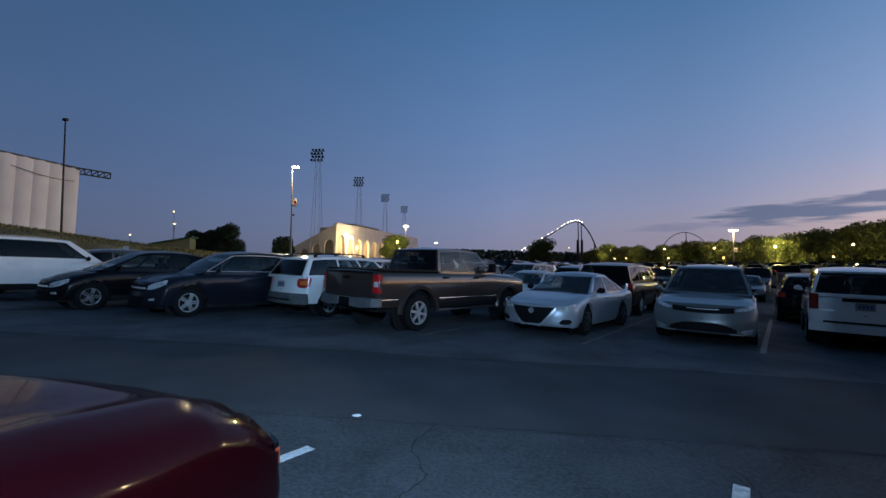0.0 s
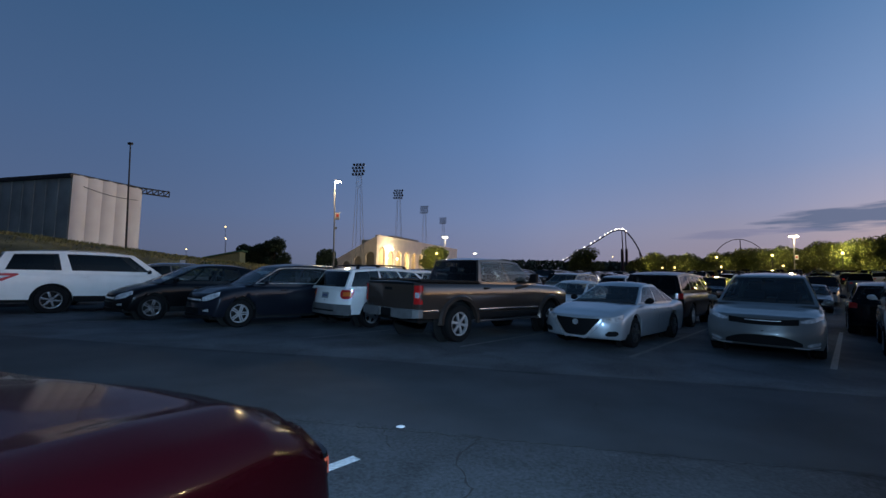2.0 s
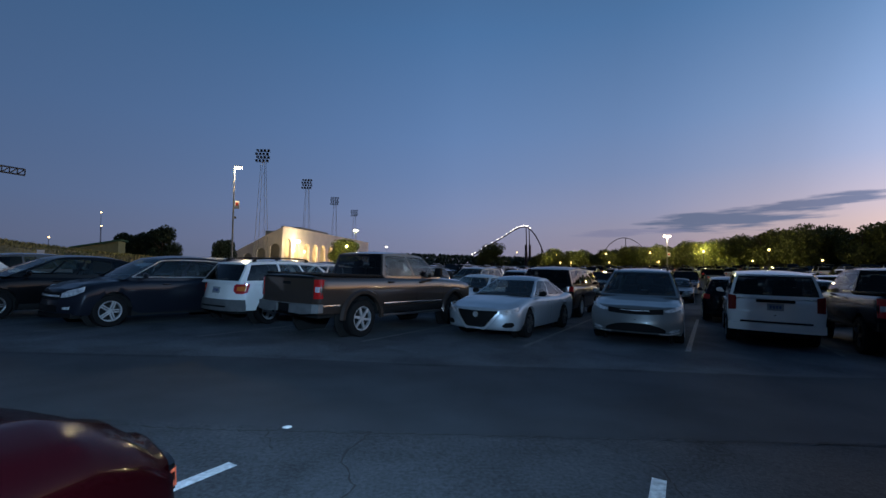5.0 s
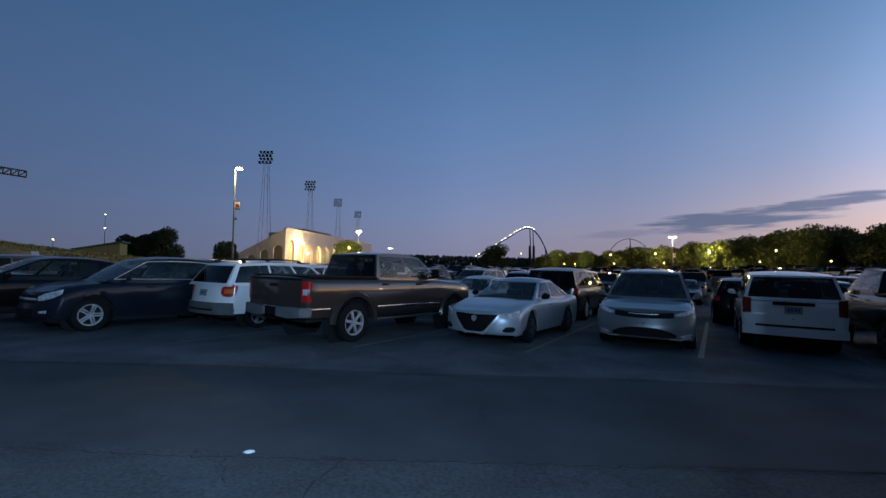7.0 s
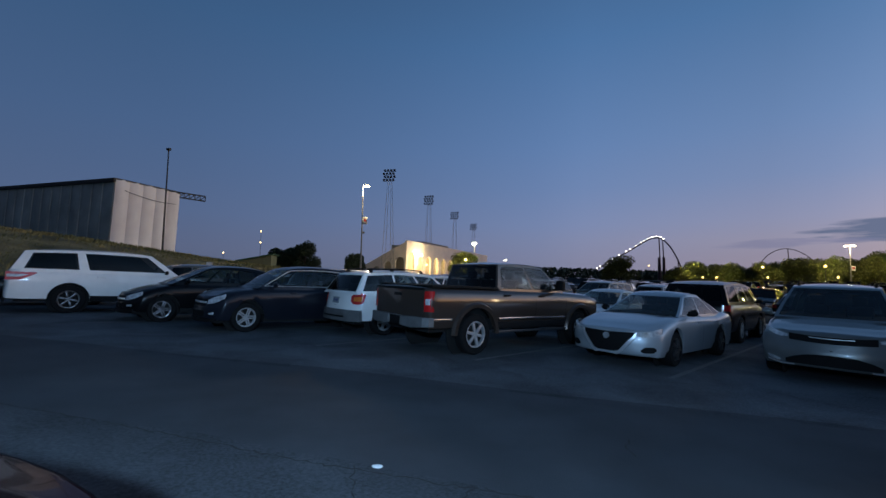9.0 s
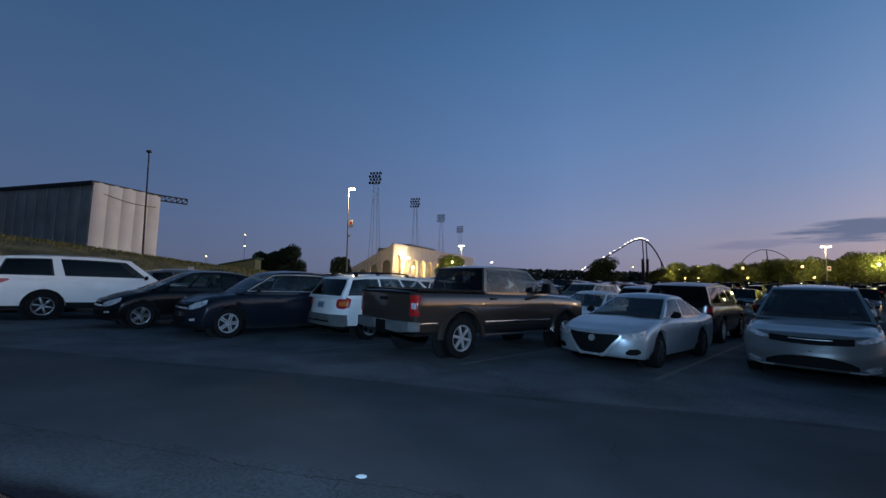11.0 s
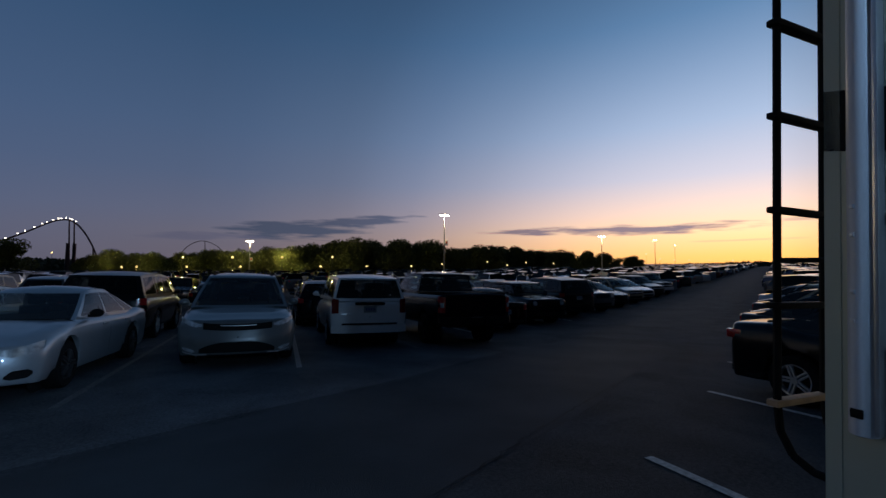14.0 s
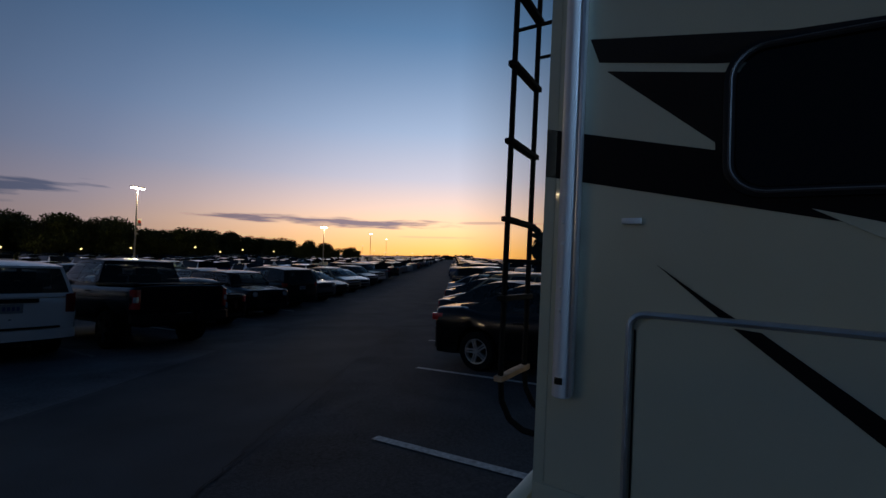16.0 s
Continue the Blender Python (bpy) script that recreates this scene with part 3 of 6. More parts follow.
def face_suv(t):
    hw, hl, P = t["hw"], t["hl"], t["panel"]
    z = hl - 0.05
    P("grille", t["span"](-0.5, 0.5, z - 0.2, z - 0.03, z - 0.2, z - 0.03), M_BLACK)
    P("grille_bar", t["span"](-0.5, 0.5, z - 0.13, z - 0.09, z - 0.13, z - 0.09), M_CHROME, proud=0.016)
    for s in (1, -1):
        P("headlight", [(s * x, a, b) for x, a, b in ((0.55, z - 0.14, z - 0.05), (0.68, z - 0.13, z + 0.02), (0.8, z - 0.08, z + 0.06), (0.88, z + 0.0, z + 0.1))], M_LENS, proud=0.012)
        P("fog_lamp", [(s * x, a, b) for x, a, b in ((0.64, 0.42, 0.46), (0.76, 0.42, 0.48))], M_LENS, proud=0.01)
    P("lower_grille", t["span"](-0.5, 0.5, 0.36, 0.5, 0.36, 0.5), M_BLACK)
    P("bumper_trim", t["span"](-0.8, 0.8, 0.24, 0.33, 0.24, 0.33), M_BLACK, proud=0.02)


def face_slots(t):
    """Seven upright slots between round lamps."""
    hw, hl, P = t["hw"], t["hl"], t["panel"]
    z = hl - 0.06
    for k in range(7):
        x = -0.36 + k * 0.12
        P("grille_slot", t["span"](x - 0.035, x + 0.035, z - 0.2, z, z - 0.2, z, 2), M_BLACK)
    for s in (1, -1):
        bm = bmesh.new()
        c = t["bend"]((s * 0.62, t["L"] / 2, z - 0.09))
        tube(bm, (c.x, c.y - 0.02, c.z), (c.x, c.y + 0.03, c.z), 0.095, 0.085, 18)
        part("headlight", bm, M_LENS, t["root"])
    P("lower_grille", t["span"](-0.55, 0.55, 0.36, 0.5, 0.36, 0.5), M_BLACK)


def face_truck(t):
    hw, hl, P = t["hw"], t["hl"], t["panel"]
    P("grille", t["span"](-0.62, 0.62, hl - 0.38, hl - 0.06, hl - 0.38, hl - 0.06), M_BLACK)
    P("grille_bar", t["span"](-0.62, 0.62, hl - 0.25, hl - 0.19, hl - 0.25, hl - 0.19), M_CHROME, proud=0.02)
    t["pair"]("headlight", 0.64, hw * 0.95, hl - 0.36, hl - 0.08, hl - 0.34, hl - 0.06, M_LENS)
    P("bumper", t["span"](-hw * 0.98, hw * 0.98, 0.42, 0.66, 0.42, 0.66), M_CHROME, thick=0.1, proud=0.06)


def rear_plain(t):
    hw, z = t["hw"], t["belt"]
    t["pair"]("tail_light", hw * 0.76, hw * 0.97, z - 0.2, z - 0.04, z - 0.2, z - 0.02, M_TAIL, -1)
    plate(t, -1, z - 0.26)
    t["panel"]("rear_bumper", t["span"](-hw * 0.9, hw * 0.9, 0.32, 0.42, 0.32, 0.42), M_BLACK, -1)


def rear_suv(t):
    """Rounded wagon tail with tall wrap-round lamps, red over amber."""
    hw, z = t["hw"], t["belt"]
    for s in (1, -1):
        t["panel"]("tail_light", [(s * x, a, b) for x, a, b in ((hw * 0.68, z - 0.2, z - 0.08), (hw * 0.76, z - 0.27, z + 0.0), (hw * 0.9, z - 0.28, z + 0.02), (hw * 0.985, z - 0.24, z - 0.02))], M_TAIL, -1, proud=0.016)
        t["panel"]("indicator", [(s * x, a, b) for x, a, b in ((hw * 0.77, z - 0.2, z - 0.1), (hw * 0.96, z - 0.2, z - 0.08))], M_AMBER, -1, proud=0.021)
    plate(t, -1, z - 0.2)
    t["panel"]("rear_bumper", t["span"](-hw * 0.97, hw * 0.97, 0.36, 0.64, 0.36, 0.64), M_BUMPER, -1, thick=0.1, proud=0.05, label="scuffed silver bumper")
    t["panel"]("bumper_pad", t["span"](-hw * 0.55, hw * 0.55, 0.45, 0.49, 0.45, 0.49), M_BLACK, -1, proud=0.058)


def rear_minivan(t):
    """Flat white tailgate with tall upright lamps and a dark handle bar."""
    hw, z = t["hw"], t["belt"]
    for s in (1, -1):
        t["panel"]("tail_light", [(s * x, a, b) for x, a, b in ((hw * 0.8, z - 0.31, z + 0.02), (hw * 0.97, z - 0.32, z + 0.04))], M_TAIL_DARK, -1, proud=0.014)
    t["panel"]("handle_bar", t["span"](-0.36, 0.36, z - 0.12, z - 0.05, z - 0.12, z - 0.05), M_BLACK, -1, proud=0.03, label="dark tailgate handle bar")
    plate(t, -1, z - 0.22)
    t["panel"]("bumper_step", t["span"](-hw * 0.72, hw * 0.72, 0.57, 0.61, 0.57, 0.61), M_BLACK, -1, proud=0.03)
    t["panel"]("rear_bumper", t["span"](-hw * 0.98, hw * 0.98, 0.38, 0.56, 0.38, 0.56), t["paint"], -1, thick=0.1, proud=0.05)
    t["panel"]("model_badge", t["span"](-0.7, -0.4, z - 0.34, z - 0.315, z - 0.34, z - 0.315), M_CHROME, -1, proud=0.01)


def rear_pickup(t):
    """Tailgate, C-shaped lamps, step bumper."""
    hw, z = t["hw"], t["belt"]
    zt = t["tail_top"] if "tail_top" in t else z - 0.02
    P = t["panel"]
    for s in (1, -1):
        P("tail_light", [(s * x, a, b) for x, a, b in ((hw * 0.845, zt - 0.44, zt - 0.06), (hw * 0.99, zt - 0.44, zt - 0.05))], M_TAIL, -1, proud=0.018)
        P("reversing_lamp", [(s * x, a, b) for x, a, b in ((hw * 0.88, zt - 0.31, zt - 0.2), (hw * 0.96, zt - 0.31, zt - 0.2))], M_LENS, -1, proud=0.024)
        # black on the midnight blue truck puts its shade into the bumper colour
        P("step_bumper", [(s * x, a, b) for x, a, b in ((0.22, 0.57, 0.75), (0.6, 0.55, 0.76), (hw * 0.99, 0.59, 0.76))], M_BLACK if t["paint"] is P_DARKBLUE else M_BUMPER, -1, thick=0.12, proud=0.1, label="chrome step bumper half, blackened as shade on the midnight blue truck")
    P("tailgate", t["span"](-hw * 0.82, hw * 0.82, zt - 0.55, zt - 0.03, zt - 0.55, zt - 0.03), t["paint"], -1, proud=0.014)
    P("tailgate_cap", t["span"](-hw * 0.82, hw * 0.82, zt - 0.04, zt + 0.005, zt - 0.04, zt + 0.005), M_BLACK, -1, proud=0.022)
    P("tailgate_handle", t["span"](-0.13, 0.13, zt - 0.17, zt - 0.11, zt - 0.17, zt - 0.11), M_BLACK, -1, proud=0.026)
    P("bumper_plate_well", t["span"](-0.2, 0.2, 0.57, 0.74, 0.57, 0.74), M_BLACK, -1, thick=0.1, proud=0.06)
    plate(t, -1, 0.67)


def face_cherry(t):
    """Dark wrap-round lamps with an amber corner, black mesh between."""
    hw, hl, P = t["hw"], t["hl"], t["panel"]
    z = hl - 0.05
    P("grille", t["span"](-0.5, 0.5, z - 0.22, z - 0.05, z - 0.22, z - 0.05), M_BLACK)
    for s in (1, -1):
        P("headlight", [(s * x, a, b) for x, a, b in ((0.55, z - 0.16, z - 0.04), (0.7, z - 0.16, z + 0.0), (0.82, z - 0.13, z + 0.02), (0.9, z - 0.08, z + 0.02))], M_GLASS, proud=0.01)
        P("marker_lamp", [(s * x, a, b) for x, a, b in ((0.83, z - 0.1, z - 0.02), (0.9, z - 0.07, z - 0.0))], M_MARKER_RED, proud=0.018)
    P("lower_grille", t["span"](-0.5, 0.5, 0.36, 0.5, 0.36, 0.5), M_BLACK)


FACES = dict(cherry=face_cherry, plain=face_plain, sedan=face_sedan, minivan=face_minivan, suv=face_suv, slots=face_slots, truck=face_truck)
REARS = dict(plain=rear_plain, suv=rear_suv, minivan=rear_minivan, pickup=rear_pickup)


def car_at(nose=None, tail=None, heading=30.0, L=4.7):
    """Pose from where the nose or the tail of a car is; heading is the way it faces."""
    h = radians(heading)
    f = (math.sin(h), math.cos(h))
    x, y = nose or tail
    s = -1 if nose else 1
    return lot(x + s * f[0] * L / 2, y + s * f[1] * L / 2, heading)


# ---------------------------------------------------------------- ground and markings
def asphalt_material(name, color):
    m = material(name, color, 0.85, vary=0.22, scale=0.35, bump=0.5, bump_scale=90, spec=0.22)
    nt = m.node_tree
    b = nt.nodes["Principled BSDF"]
    N, L = nt.nodes.new, nt.links.new
    tc = N("ShaderNodeTexCoord")
    fine = N("ShaderNodeTexNoise")
    fine.inputs["Scale"].default_value = 34
    fine.inputs["Detail"].default_value = 5
    L(tc.outputs["Object"], fine.inputs["Vector"])
    big = N("ShaderNodeTexNoise")
    big.inputs["Scale"].default_value = 0.9
    big.inputs["Detail"].default_value = 9
    big.inputs["Distortion"].default_value = 0.6
    L(tc.outputs["Object"], big.inputs["Vector"])
    add = N("ShaderNodeMath")
    add.operation = "ADD"
    L(fine.outputs["Fac"], add.inputs[0])
    L(big.outputs["Fac"], add.inputs[1])
    mr = N("ShaderNodeMapRange")
    mr.inputs["From Min"].default_value, mr.inputs["From Max"].default_value = 0.6, 1.4
    mr.inputs["To Min"].default_value, mr.inputs["To Max"].default_value = 0.35, 1.65
    L(add.outputs[0], mr.inputs[0])
    hsv = N("ShaderNodeHueSaturation")
    L(mr.outputs[0], hsv.inputs["Value"])
    old = b.inputs["Base Color"].links[0].from_socket
    L(old, hsv.inputs["Color"])
    L(hsv.outputs[0], b.inputs["Base Color"])
    return m


M_ASPHALT = asphalt_material("asphalt", (0.060, 0.066, 0.073))
M_STALLS = asphalt_material("aged_pale_asphalt", (0.098, 0.107, 0.117))
M_LINE = material("worn_white_line", (0.55, 0.56, 0.55), 0.8, vary=0.35, scale=25)
M_LINE_WORN = material("thin_worn_line", (0.27, 0.28, 0.28), 0.8, vary=0.5, scale=20)
M_LINE_FAINT = material("faded_line", (0.13, 0.135, 0.135), 0.8, vary=0.5, scale=22)
M_PATCH = material("dark_sealed_asphalt", (0.054, 0.060, 0.067), 0.8, vary=0.25, scale=0.8, bump=0.4, bump_scale=90, spec=0.22)
M_CRACK = material("crack_shadow", (0.022, 0.022, 0.024), 0.9)
M_GRASS = material("dry_grass", (0.085, 0.085, 0.03), 0.9, vary=0.5, scale=0.5, bump=0.6, bump_scale=8, color2=(0.2, 0.16, 0.07))


def build_ground():
    xs = [-1500, -700, -350, -200, -130, -90, -60, -40, -30] + list(range(-24, 60, 4)) + [64, 70, 80, 95, 115, 140, 180, 230, 290, 360, 450, 700, 1200, 2500]
    ys = [-1500, -700, -300, -120, -60, -30, -20, -12] + list(range(-8, 60, 4)) + [64, 70, 80, 95, 115, 140, 180, 230, 290, 360, 450, 700, 1200, 2500]
    bm = bmesh.new()
    grid(bm, [[TILT @ Vector((x, y, rise(x, y))) for x in xs] for y in ys])
    solid("ground", bm, M_ASPHALT, Matrix(), "grey worn asphalt parking lot", "ground", kind="structure")


build_ground()


def strip(name, pts, width, mat, label, lift=0.009):
    """A painted band along a line of lot points."""
    bm = bmesh.new()
    rows = []
    for i, (x, y) in enumerate(pts):
        a = pts[max(0, i - 1)]
        b = pts[min(len(pts) - 1, i + 1)]
        d = Vector((b[0] - a[0], b[1] - a[1], 0)).normalized()
        n = Vector((-d.y, d.x, 0)) * width / 2
        p = Vector((x, y, rise(x, y) + lift))
        rows.append([TILT @ (p - n), TILT @ (p + n)])
    grid(bm, rows)
    return solid(name, bm, mat, Matrix(), label, "marking", kind="structure")


DX, DY = 0.5, 0.866
STALL = 3.36


def stall_line(x, y, length, mat, sign=1, dx=DX, dy=DY):
    strip("stall_line", [(x + sign * dx * length * k / 4, y + sign * dy * length * k / 4) for k in range(5)], 0.1, mat, "worn white painted stall line on the asphalt")


for k in range(-6, 12):
    if k == 2:
        stall_line(5.48, 8.12, 9.0, M_LINE_WORN, dx=0.535, dy=0.845)
    else:
        stall_line(-1.3 + STALL * k, 8.12, 10.0, M_LINE if k in (4, 6) else M_LINE_FAINT)
for x, y in [(-7.6, 2.6), (-4.45, 2.5), (-1.26, 2.4), (1.9, 2.34), (4.95, 2.1), (8.17, 1.98)] + [(8.17 + 3.2 * k, 1.98) for k in range(1, 9)]:
    stall_line(x, y, 5.2, M_LINE, -1)
for q in range(5):
    y0 = 25.0 + 17 * q
    for k in range(-4, 14):
        x0 = 9 + STALL * k + 9.8 * q
        stall_line(x0, y0, 10.0, M_LINE_FAINT)

# darker resurfaced strip along the aisle, paler old asphalt under the stalls beyond it
def lane(name, x0, x1, edge0, edge1, mat, label):
    bm = bmesh.new()
    rows = []
    n = int((x1 - x0) / 1.6)
    for k in range(n + 1):
        x = lerp(x0, x1, k / n)
        wob = 0.06 * math.sin(k * 1.7) + 0.05 * math.sin(k * 0.61)
        y0, y1 = edge0 + wob, edge1 + wob * 0.6
        rows.append([TILT @ Vector((x, y, rise(x, y) + 0.004)) for y in (lerp(y0, y1, q / 6) for q in range(7))])
    grid(bm, rows)
    solid(name, bm, mat, Matrix(), label, "road", kind="structure")


lane("resurfaced_strip", -40, 110, 3.15, 6.0, M_PATCH, "darker resurfaced asphalt strip along the aisle")
lane("stall_pavement", -40, 9.6, 6.15, 18.4, M_STALLS, "paler aged asphalt under the parked row")


def crack(pts, seed, width=0.014):
    rnd = random.Random(seed)
    out = []
    for (x0, y0), (x1, y1) in zip(pts, pts[1:]):
        n = max(3, int(math.hypot(x1 - x0, y1 - y0) / 0.06))
        for k in range(n):
            t = k / n
            out.append((lerp(x0, x1, t) + rnd.uniform(-0.022, 0.022), lerp(y0, y1, t) + rnd.uniform(-0.022, 0.022)))
    bm = bmesh.new()
    rows = []
    for i, (x, y) in enumerate(out):
        a, b = out[max(0, i - 1)], out[min(len(out) - 1, i + 1)]
        d = Vector((b[0] - a[0], b[1] - a[1], 0))
        d = d.normalized() if d.length > 1e-6 else Vector((1, 0, 0))
        n = Vector((-d.y, d.x, 0)) * width * rnd.uniform(0.15, 0.7) * (1.2 if d.length else 1)
        p = Vector((x, y, rise(x, y) + 0.012))
        rows.append([TILT @ (p - n), TILT @ (p + n)])
    grid(bm, rows)
    solid("asphalt_crack", bm, M_CRACK, Matrix(), "ragged dark crack in the asphalt", "crack", kind="structure", smooth=0)


crack([(-6, 3.2), (-3, 3.12), (-1.6, 3.05), (0.9, 3.1), (2.7, 3.1), (5, 3.2), (9, 3.15)], 1)
crack([(-0.35, 3.08), (-0.5, 2.6), (-0.3, 2.1), (-0.55, 1.5)], 2, 0.012)
crack([(0.9, 4.6), (0.82, 4.3), (0.9, 4.1)], 3, 0.012)
crack([(1.6, 3.1), (2.0, 2.5), (1.9, 2.0)], 4, 0.01)
crack([(-1.3, 3.1), (-1.1, 2.7), (-0.9, 2.6)], 5, 0.009)

bm = bmesh.new()
bmesh.ops.create_icosphere(bm, subdivisions=2, radius=0.038)
for v in bm.verts:
    v.co = Vector((v.co.x * 1.1 + 0.008 * math.sin(v.co.y * 90), v.co.y * 0.8, max(-0.004, v.co.z * 0.45)))
solid("paper_litter", bm, material("crumpled_white_paper", (0.7, 0.7, 0.68), 0.8), lot(-1.13, 3.19), "crumpled scrap of white paper on the asphalt", "litter")

# ---------------------------------------------------------------- the row of cars across the aisle
P_BRONZE = paint("bronze_grey_paint", (0.058, 0.042, 0.034), 0.55, 0.2)
P_SILVER = paint("silver_paint", (0.42, 0.45, 0.48), 0.6, 0.3)
P_GREYBLUE = paint("billet_grey_paint", (0.19, 0.20, 0.20), 0.7, 0.24)
P_WHITE = paint("white_paint", (0.88, 0.85, 0.81), 0.0, 0.35)
P_BLACK = paint("black_paint", (0.004, 0.004, 0.005), 0.0, 0.2, 0.4)
P_NAVY = paint("slate_blue_paint", (0.011, 0.0135, 0.021), 0.2, 0.22, 0.45)
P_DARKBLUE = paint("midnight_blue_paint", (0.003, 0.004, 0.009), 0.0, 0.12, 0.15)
P_RED = paint("dark_cherry_paint", (0.010, 0.0006, 0.0012), 0.0, 0.1, 0.2, 0.04)
P_GREY = paint("grey_paint", (0.10, 0.105, 0.11), 0.5, 0.3)
P_TAN = paint("gold_beige_paint", (0.24, 0.19, 0.12), 0.5, 0.3)


def pickup_bed(root, t, paint_mat, cab_back, L, W, zt):
    """Open box behind the cab: liner, rails."""
    hw = W / 2
    bm = bmesh.new()
    box(bm, -hw + 0.12, hw - 0.12, -L / 2 + 0.1, cab_back - 0.05, zt + 0.018, zt + 0.04, 0.01)
    part("bed_liner", bm, M_BLACK, root)
    for sx in (-1, 1):
        bm = bmesh.new()
        box(bm, sx * (hw - 0.12) - 0.05, sx * (hw - 0.12) + 0.05, -L / 2 + 0.12, cab_back, zt + 0.0, zt + 0.055, 0.015)
        part("bed_rail", bm, M_BLACK, root)


def arch_flares(root, t, mat):
    for sx in (-1, 1):
        for ya in (t["fa"], t["ra"]):
            bm = bmesh.new()
            r0 = t["r"] + 0.125
            rows = []
            for k in range(15):
                a = math.pi * (0.0 + 1.0 * k / 14)
                c, s = math.cos(a), math.sin(a)
                x = sx * t["hw"]
                rows.append([(x - sx * 0.03, ya + r0 * c, t["r"] + r0 * s), (x + sx * 0.03, ya + (r0 + 0.01) * c, t["r"] + (r0 + 0.01) * s),
                             (x + sx * 0.04, ya + (r0 + 0.085) * c, t["r"] + (r0 + 0.085) * s), (x - sx * 0.02, ya + (r0 + 0.13) * c, t["r"] + (r0 + 0.13) * s)])
            grid(bm, rows)
            part("wheel_arch", bm, mat, root, smooth=60)


# pickup with its tail out into the aisle
Lp = 5.89
h_f = radians(35.8)
root, t = build_car("pickup_truck", car_at(tail=(-2.95, 8.32), heading=35.8, L=Lp), "bronze grey crew-cab pickup truck with chrome bumpers", P_BRONZE,
                    L=Lp, W=2.03, H=1.95, belt=1.33, sill=0.55, base=3.68, front_axle=Lp / 2 - 0.95, r=0.41, well=0.13, lower=M_BLACK,
                    hood=[(-Lp / 2, 1.33), (1.2, 1.33), (1.6, 1.31), (Lp / 2 - 0.5, 1.27), (Lp / 2 - 0.1, 1.2)], ws=(1.4, 0.65), rw=(-1.0, -0.88), tall=0.06,
                    wb=0.93, wt=0.80, nose=0.12, tail=0.03, rake_f=0.03, rake_r=0.0, kind="pickup", face="truck", rear="pickup", spokes=6,
                    pillars=(0.5,), category="pickup", handle=M_BLACK, clear_to=1.0)
pickup_bed(root, t, P_BRONZE, -1.0, Lp, 2.03, 1.33)
arch_flares(root, t, P_BRONZE)
bm = bmesh.new()
for sx in (-1, 1):
    box(bm, sx * 0.98 - 0.06, sx * 0.98 + 0.06, -1.15, 1.35, 0.42, 0.47, 0.015)
part("running_board", bm, M_RIM_DARK, root)
# raised bright strips stand in for the reflection along the lower body crease
for sx in (-1, 1):
    for y0, y1 in ((-2.8, t["ra"] - 0.66), (t["ra"] + 0.66, t["fa"] - 0.66)):
        bm = bmesh.new()
        box(bm, sx * 0.995 - 0.02, sx * 0.995 + 0.012, y0, y1, 0.69, 0.74, 0.008)
        part("crease_glint", bm, M_GLINT, root, "dull bright strip set in for the glint along the lower crease")
bm = bmesh.new()
tube(bm, (0.9, 1.0, 1.5), (1.16, 0.95, 1.42), 0.025)
box(bm, 1.04, 1.24, 0.88, 1.0, 1.36, 1.6, 0.04)
part("tow_mirror", bm, M_BLACK, root)

# silver saloon, nose out
La = 4.9
build_car("saloon_car", car_at(nose=(1.12, 9.06), heading=213, L=La), "silver four-door saloon with a black V-shaped grille", P_SILVER,
          L=La, W=1.85, H=1.45, belt=0.94, sill=0.21, base=2.8, front_axle=La / 2 - 1.05, r=0.335,
          hood=[(-La / 2, 0.98), (-1.9, 1.02), (-1.2, 0.95), (0.9, 0.95), (1.3, 0.93), (La / 2 - 0.35, 0.8), (La / 2 - 0.1, 0.71)],
          ws=(1.05, 0.1), rw=(-1.95, -0.95), wb=0.84, wt=0.6, nose=0.34, tail=0.2, rake_f=0.2, kind="sedan", face="sedan", pillars=(0.4, 0.76), rim=M_RIM_DARK,
          category="car")

# grey minivan, nose out
Lm = 5.17
build_car("minivan", car_at(nose=(4.74, 8.95), heading=209, L=Lm), "silver grey minivan with a slim winged grille", P_GREYBLUE,
          L=Lm, W=2.02, H=1.78, belt=1.06, sill=0.23, base=3.09, front_axle=Lm / 2 - 1.0, r=0.355,
          hood=[(-Lm / 2, 1.08), (1.1, 1.08), (1.6, 1.03), (Lm / 2 - 0.35, 0.93), (Lm / 2 - 0.1, 0.86)],
          ws=(1.55, 0.45), rw=(-2.5, -2.2), wb=0.94, wt=0.72, nose=0.3, tail=0.15, rake_f=0.22, face="minivan", pillars=(0.38, 0.68), rails=True,
          category="minivan")

# white minivan, tail out
Lg = 5.14
build_car("minivan", car_at(tail=(7.99, 8.96), heading=32.5, L=Lg), "white minivan with tall red tail lamps and dark rear glass", P_WHITE,
          L=Lg, W=1.86, H=1.81, belt=1.16, sill=0.36, base=3.08, front_axle=Lg / 2 - 0.95, r=0.34,
          hood=[(-Lg / 2, 1.12), (1.1, 1.1), (1.6, 1.04), (Lg / 2 - 0.1, 0.86)], ws=(1.6, 0.6), rw=(-Lg / 2 + 0.1, -Lg / 2 + 0.3), wb=0.905, wt=0.76,
          nose=0.25, tail=0.06, rake_r=0.03, face="plain", rear="minivan", rear_glass=(0.93, 0.13, 0.93), pillars=(0.36, 0.66), category="minivan")

